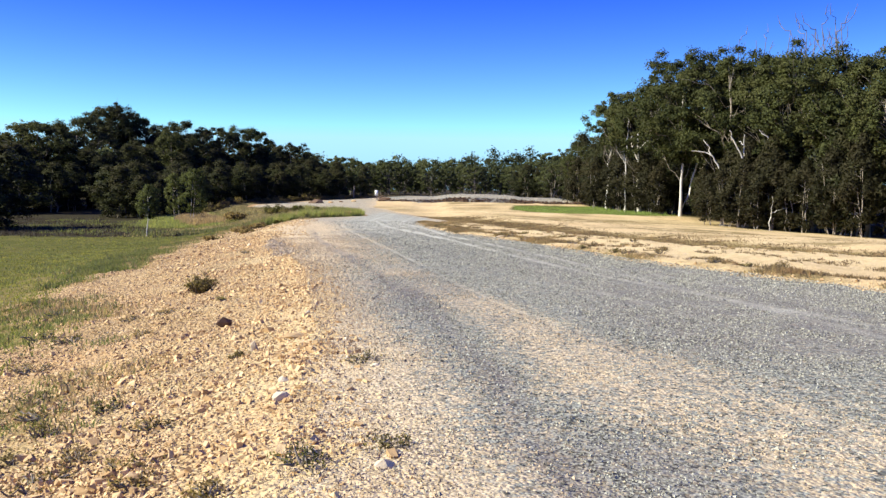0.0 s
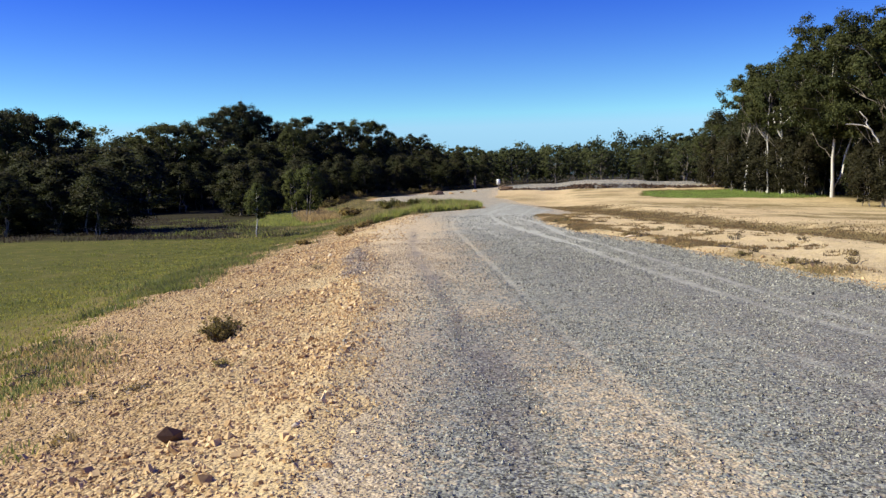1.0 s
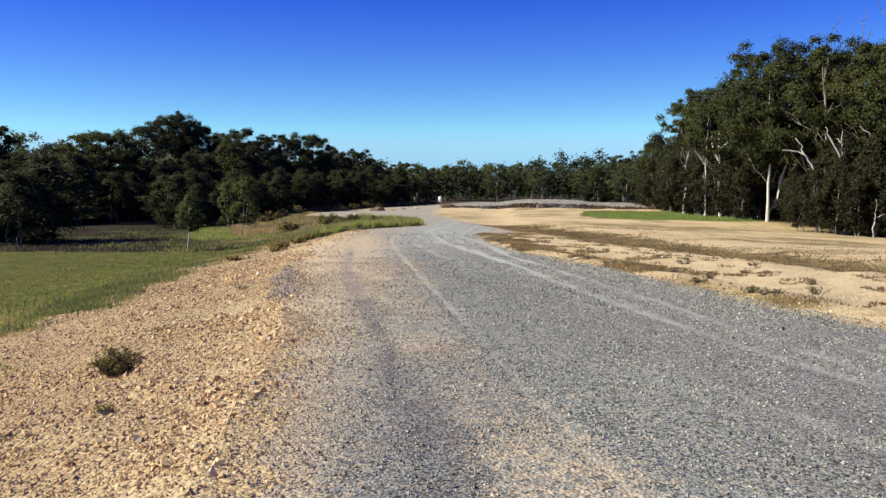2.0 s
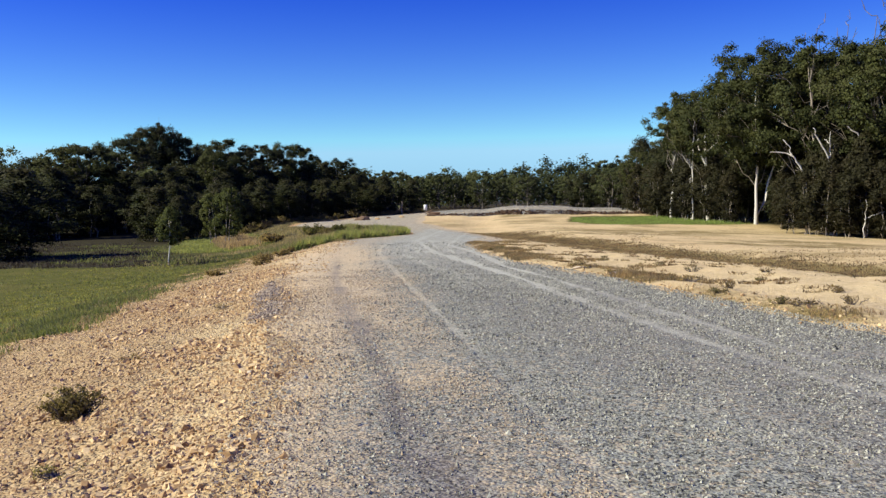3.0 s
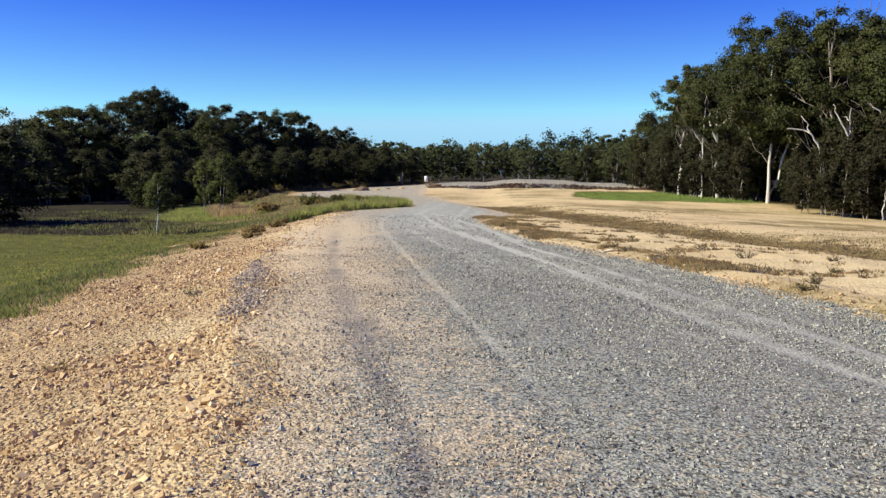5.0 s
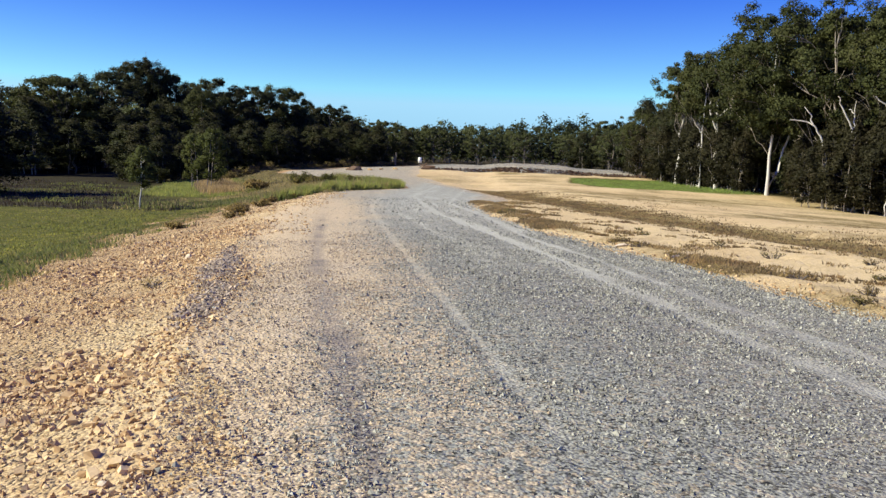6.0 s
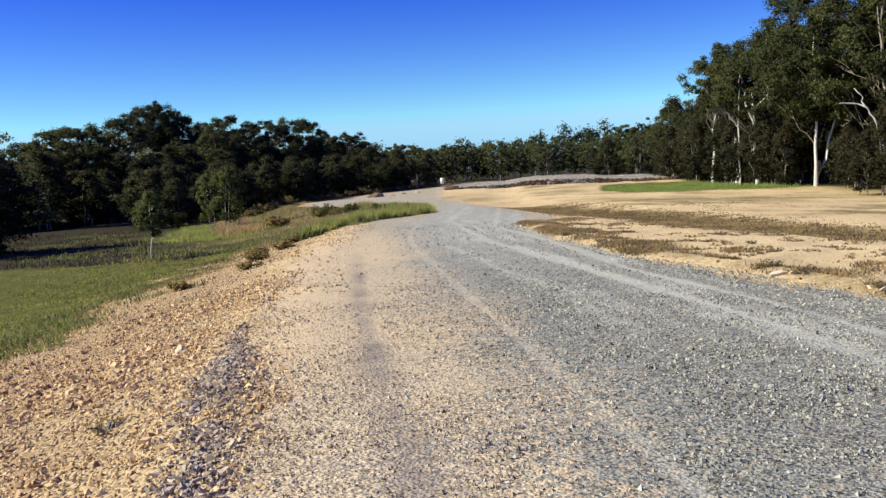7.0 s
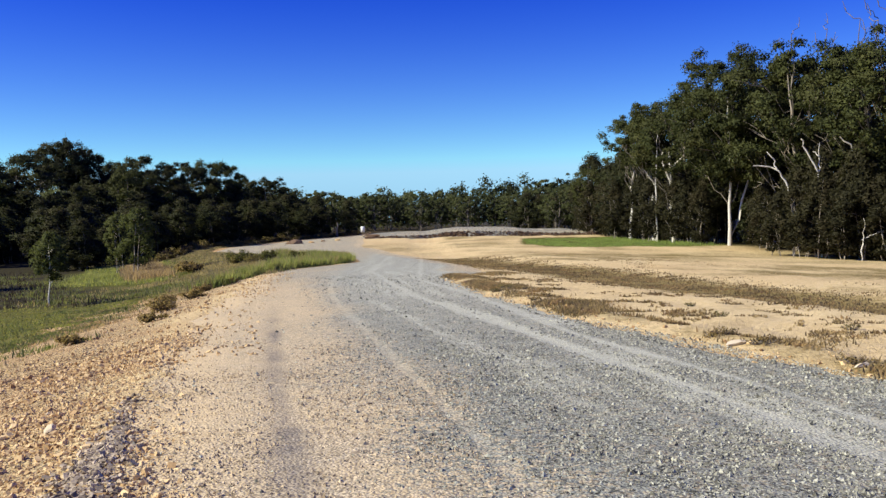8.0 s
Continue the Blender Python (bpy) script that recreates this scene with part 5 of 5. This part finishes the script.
def build_spoil_bank():
    """Levelled spoil behind the field: a dark cut face with grey gravel on top."""
    xs, ys = np.linspace(-13, 28, 120), np.concatenate([np.linspace(147.5, 152, 16), np.linspace(153, 192, 20)])
    X, Y = np.meshgrid(xs, ys)
    x, y = X.ravel(), Y.ravel()
    toe = 149.2 + 1.1 * wave(x, x * 0, 6, 50) + 0.4 * wave(x, x * 0, 1.5, 51) - 0.1 * np.maximum(x - 5, 0)
    top = np.interp(x, [-13, -9, -3, 4, 12, 16, 22, 28], [0, .35, .75, 1.15, 1.05, .6, .5, 0]) * (1 + 0.12 * wave(x, y, 3, 52))
    rise = ease(0, 1.1, y - toe) * (1 - ease(168, 190, y)) * ease(147.4, 148.4, y)
    crown = 0.12 * np.exp(-((x - 3) / 7) ** 2 - ((y - 160) / 7) ** 2)
    z = height(x, y) - 0.06 + (top * 0.75 + crown) * rise + 0.05 * wave(x, y, 0.9, 53) * rise
    me = raw_mesh("spoil_bank", np.c_[x, y, z], grid_faces(len(xs), len(ys)))
    face = ease(0.03, 0.25, rise) * (1 - ease(0.8, 1.0, rise)) + 0.25 * ease(150, 200, y)
    cover(me, "cover", np.clip(0.35 + 0.2 * wave(x, y, 4, 54) - face, 0, 1), 0.25 * np.ones(len(x)), np.clip(face * 1.2, 0, 1))
    me.materials.append(ROAD)
    rng = np.random.default_rng(23)
    n = 900
    cx = -9.5 + 35 * rng.random(n)
    ct = 149.2 + 1.1 * wave(cx, cx * 0, 6, 50) + 0.4 * wave(cx, cx * 0, 1.5, 51) - 0.1 * np.maximum(cx - 5, 0)
    u = rng.random(n)
    cz = height(cx, ct) + u * 0.7 * np.interp(cx, [-9.5, -3, 4, 12, 16, 26], [.35, .75, 1.15, 1.05, .6, .5])
    V, F = stone_cloud(cx, ct + 0.1 + u * 0.7, cz - 0.05, rng.uniform(0.10, 0.40, n) * (0.75 + 0.5 * wave(cx, cx * 0, 3.5, 71)), rng)
    mc = raw_mesh("clods", V, F, False)
    mc.materials.append(DARK_EARTH)
    tagged(new("clods", mc), "dark brown clods along the cut face of the spoil", "earth", kind="stuff")
    tagged(new("spoil_bank", me), "low levelled spoil bank with a dark cut face", "earth bank", kind="structure")


def part(name, verts_faces, material, parent, label=""):
    me = raw_mesh(name, *verts_faces)
    me.materials.append(material)
    ob = new(name, me)
    ob.parent = parent
    return tagged(ob, label) if label else ob


def brush(name, x, y, w, h, leaf, label, seed, n=26, per=16, size=0.07, category="shrub", group=""):
    """A low twiggy shrub: thin stems from one root, small leaves along their ends."""
    rng = np.random.default_rng(seed)
    bits, pts = [], []
    for i in range(n):
        a, r = rng.uniform(0, 2 * math.pi), w * 0.5 * math.sqrt(rng.random())
        e = np.array([math.cos(a) * r, math.sin(a) * r, h * rng.uniform(0.45, 1.0) * (1 - 0.35 * (r / w * 2) ** 2)])
        P = bend((math.cos(a) * r * 0.15, math.sin(a) * r * 0.15, -0.03), e, rng, 0.03 * w, 5)
        bits.append(tube(P, np.linspace(0.012, 0.004, 5) * (w / 0.5) ** 0.5, 4))
        pts += [P[4], P[3], P[2] + rng.normal(0, 0.05 * w, 3)]
    ob = new(name)
    ob.matrix_world = pose(x, y, ground_z(x, y))
    tagged(part("brushwood", join(bits), DEAD_WOOD, ob), kind="stuff")
    leaves = part("foliage", leaf_cloud(pts, np.full(len(pts), 0.11 * w), per, size, size * 0.4, 0.0, rng, 0.9), leaf, ob)
    tagged(leaves, kind="stuff")
    return tagged(ob, label, category, group)


def build_shrubs():
    brush("shrub", -4.32, 15.23, 0.56, 0.31, BUSH_LEAF, "dry brown-green bush uprooted on the bank", 1, 44, 22, 0.045)
    g = "small weeds on the stony bank"
    green = [(-0.72, 4.42, .34, .16, 0), (-0.3, 4.75, .3, .12, 1), (-0.68, 7.1, .4, .12, 1), (-2.62, 6.55, .26, .15, 0), (-2.85, 6.0, .3, .16, 1), (-1.62, 4.45, .3, .1, 2), (-1.12, 4.05, .32, .1, 2), (-3.9, 10.9, .3, .08, 2), (-5.0, 18.2, .3, .08, 2), (-3.3, 13.0, .35, .12, 1), (-5.3, 22.9, .5, .12, 2), (-5.0, 9.2, .5, .16, 1), (-4.2, 7.0, .4, .14, 2), (-6.6, 14.6, .6, .2, 1)]
    dead = [(-2.74, 5.41, .4, .09, 3), (-2.34, 4.8, .45, .08, 3), (-1.78, 4.81, .3, .08, 3), (-2.3, 5.23, .3, .1, 2), (-1.95, 5.7, .34, .07, 3), (-4.5, 9.2, .5, .12, 3), (-4.9, 11.1, .5, .14, 0), (-5.5, 11.6, .6, .16, 0), (-4.5, 12.3, .4, .09, 3), (-4.05, 12.4, .35, .1, 2), (-1.96, 8.05, .22, .08, 3), (-3.1, 6.6, .5, .1, 3), (-3.6, 7.6, .45, .1, 0)]
    for i, (x, y, w, h, leaf) in enumerate(green + dead):
        brush("weed", x, y, w * 1.15, h * 0.62, (WEED_GREEN, WEED_LEAF, DRY_LEAF, BUSH_LEAF)[leaf], ("small green weed on the stony bank", "small grey-green weed on the stony bank", "small dry brown weed on the stony bank", "dead brown weed on the stony bank")[leaf], 20 + i, 14, 5, 0.034, "weed", g)
    for i, (x, y, w, h) in enumerate([(-9.9, 42.7, 1.0, .35), (-10.4, 47.6, .9, .3), (-8.9, 38.5, .7, .22), (-11.2, 52, .8, .3), (-11.0, 45.5, .7, .25), (-12.0, 57.5, .9, .3), (-10.9, 56, .6, .22), (-9.9, 36.2, .6, .2), (-11.9, 49.5, .8, .28)]):
        brush("shrub", x, y, w, h, DRY_LEAF, "low dry brown bush on the bank", 40 + i, 30, 16, 0.09)
    for i, (x, y, w, h) in enumerate([(-14.6, 79, 1.3, .7), (-16.4, 82, 1.2, .6)]):
        brush("shrub", x, y, w, h, WEED_LEAF, "olive bush among tall grass on the berm", 50 + i, 30, 14, 0.13)
    for i, (x, y, w, h) in enumerate([(-19.8, 82, 1.8, .7), (-21.5, 86, 1.6, .7)]):
        brush("shrub", x, y, w, h, DRY_LEAF, "brown bush at the edge of the low paddock", 60 + i, 30, 24, 0.2)
    for i, (x, y, w, h) in enumerate([(-15.6, 81, 1.3, .95), (-13.7, 79.5, 1.1, .8), (-12.2, 83, 1.0, .75), (-17.3, 84, 1.4, .9), (-11.2, 81, .9, .6), (-14.6, 86, 1.2, .8)]):
        brush("shrub", x, y, w, h, WEED_GREEN, "dark green weed clump standing on the berm", 150 + i, 34, 16, 0.13)
    r = random.Random(8)
    for i in range(34):
        y = 112 + 54 * (i + r.random()) / 34
        x = float(np.interp(y, [108, 118, 131, 137, 148, 154, 168], [-31.5, -32, -31.5, -28, -24.2, -21, -11])) + r.uniform(-1.2, 0.4)
        brush("shrub", x, y, r.uniform(1.2, 2.6), r.uniform(0.6, 1.3), (BUSH_LEAF, DRY_LEAF, BUSH_LEAF)[i % 3], ("dead brown brush along the far road", "dry reddish brush along the far road", "dead brown brush along the far road")[i % 3], 170 + i, 26, 12, 0.2, group="brush along the far road")
    r = random.Random(4)
    for i in range(16):
        y = 15 + 30 * r.random()
        x = float(right_edge(y)) + 0.3 + 1.3 * r.random() ** 2
        brush("weed", x, y, r.uniform(0.25, 0.6), r.uniform(0.06, 0.13), (WEED_LEAF, DRY_LEAF, DRY_LEAF)[i % 3], ("dull green weed on the sandy verge", "dry brown weed on the sandy verge", "dry brown weed on the sandy verge")[i % 3], 90 + i, 16, 5, 0.045, "weed", "weeds on the sandy verge")
    for i, (x, y, w, h) in enumerate([(4.7, 28.3, .7, .26), (4.0, 22.6, .5, .2), (5.5, 25.5, .45, .16), (5.2, 20.2, .6, .25), (4.4, 31, .45, .16), (6.2, 27.5, .5, .15), (3.2, 33.5, .5, .16), (6.8, 17.0, .6, .2), (3.6, 36.5, .4, .15), (5.9, 22.6, .5, .18)]):
        brush("weed", x, y, w * 0.7, h * 0.6, (WEED_LEAF, DRY_LEAF)[i % 2], ("dull green weed on the sandy verge", "dry brown weed on the sandy verge")[i % 2], 70 + i, 13, 5, 0.042, "weed", "weeds on the sandy verge")


def build_far_things():
    # white marker post with a bare stake beside it
    post = new("marker_post")
    post.matrix_world = pose(-12.6, 161.5, ground_z(-12.6, 161.5))
    def box(sx, sy, z0, z1, taper=1.0):
        V = np.array([(a * sx / 2 * (taper if z == z1 else 1), b * sy / 2 * (taper if z == z1 else 1), z) for z in (z0, z1) for b in (-1, 1) for a in (-1, 1)])
        return V, np.array([(0, 2, 3, 1), (4, 5, 7, 6), (0, 1, 5, 4), (2, 6, 7, 3), (0, 4, 6, 2), (1, 3, 7, 5)])
    part("post", box(0.12, 0.12, -0.2, 1.4, 0.9), DEAD_WOOD, post)
    part("board", (box(0.62, 0.07, 0.55, 1.55)[0] + np.array([0, -0.1, 0]), box(1, 1, 0, 1)[1]), WHITE_PAINT, post, "plain white board")
    tagged(post, "white board on a short post beside the road", "marker post")
    stake = new("stake")
    stake.matrix_world = pose(-16.6, 158, ground_z(-16.6, 158))
    rng = np.random.default_rng(3)
    part("pole", tube(bend((0, 0, -0.2), (0.1, 0, 2.4), rng, 0.03, 6), np.linspace(0.16, 0.1, 6), 6), DEAD_WOOD, stake)
    tagged(stake, "grey timber stake standing beside the far road", "stake")
    # heap of logs and spoil where the tracks meet
    heap = new("log_heap")
    heap.matrix_world = pose(-10.4, 149.5, ground_z(-10.4, 149.5)) @ Matrix.Scale(0.65, 4)
    logs = [((-1.6, 0, .25), (1.7, .3, .35), .34), ((-1.2, .5, .6), (1.9, -.2, .75), .3), ((-.6, -.5, .25), (2.6, .6, .2), .25), ((-2.0, .2, .5), (-.2, .4, 1.5), .12)]
    for a, b, r in logs:
        part("log", tube(bend(a, b, rng, 0.05, 6), np.array([r * .8, r, r * .95, r, r * .9, r * .6]), 8), DARKROCK, heap)
    tagged(heap, "heap of dark fallen logs beside the far road", "log heap")
    rock = put_stone(boulder_mesh("stone", 2.8, 2.0, 1.1, 31, DARKROCK, 3), -20.8, 139, 10, 0, 0.4, "large dark boulder beside the far road")
    for i, (x, y, s) in enumerate([(17.5, 163, 1.4), (21, 165, 1.0), (19, 166, .8), (-18.6, 141, .9), (-15.2, 146, .8), (-17.2, 144, .6)]):
        put_stone(boulder_mesh("stone", 1.4 * s, 0.9 * s, 0.6 * s, 60 + i, PALE if i < 3 else RUBBLE), x, y, 40 * i, 0, 0.3, "pale boulder at the end of the clearing")


build_ground()
build_road()
build_rubble()
build_stones()
build_grass()
build_trees()
build_far_woods()
build_spoil_bank()
build_shrubs()
build_far_things()
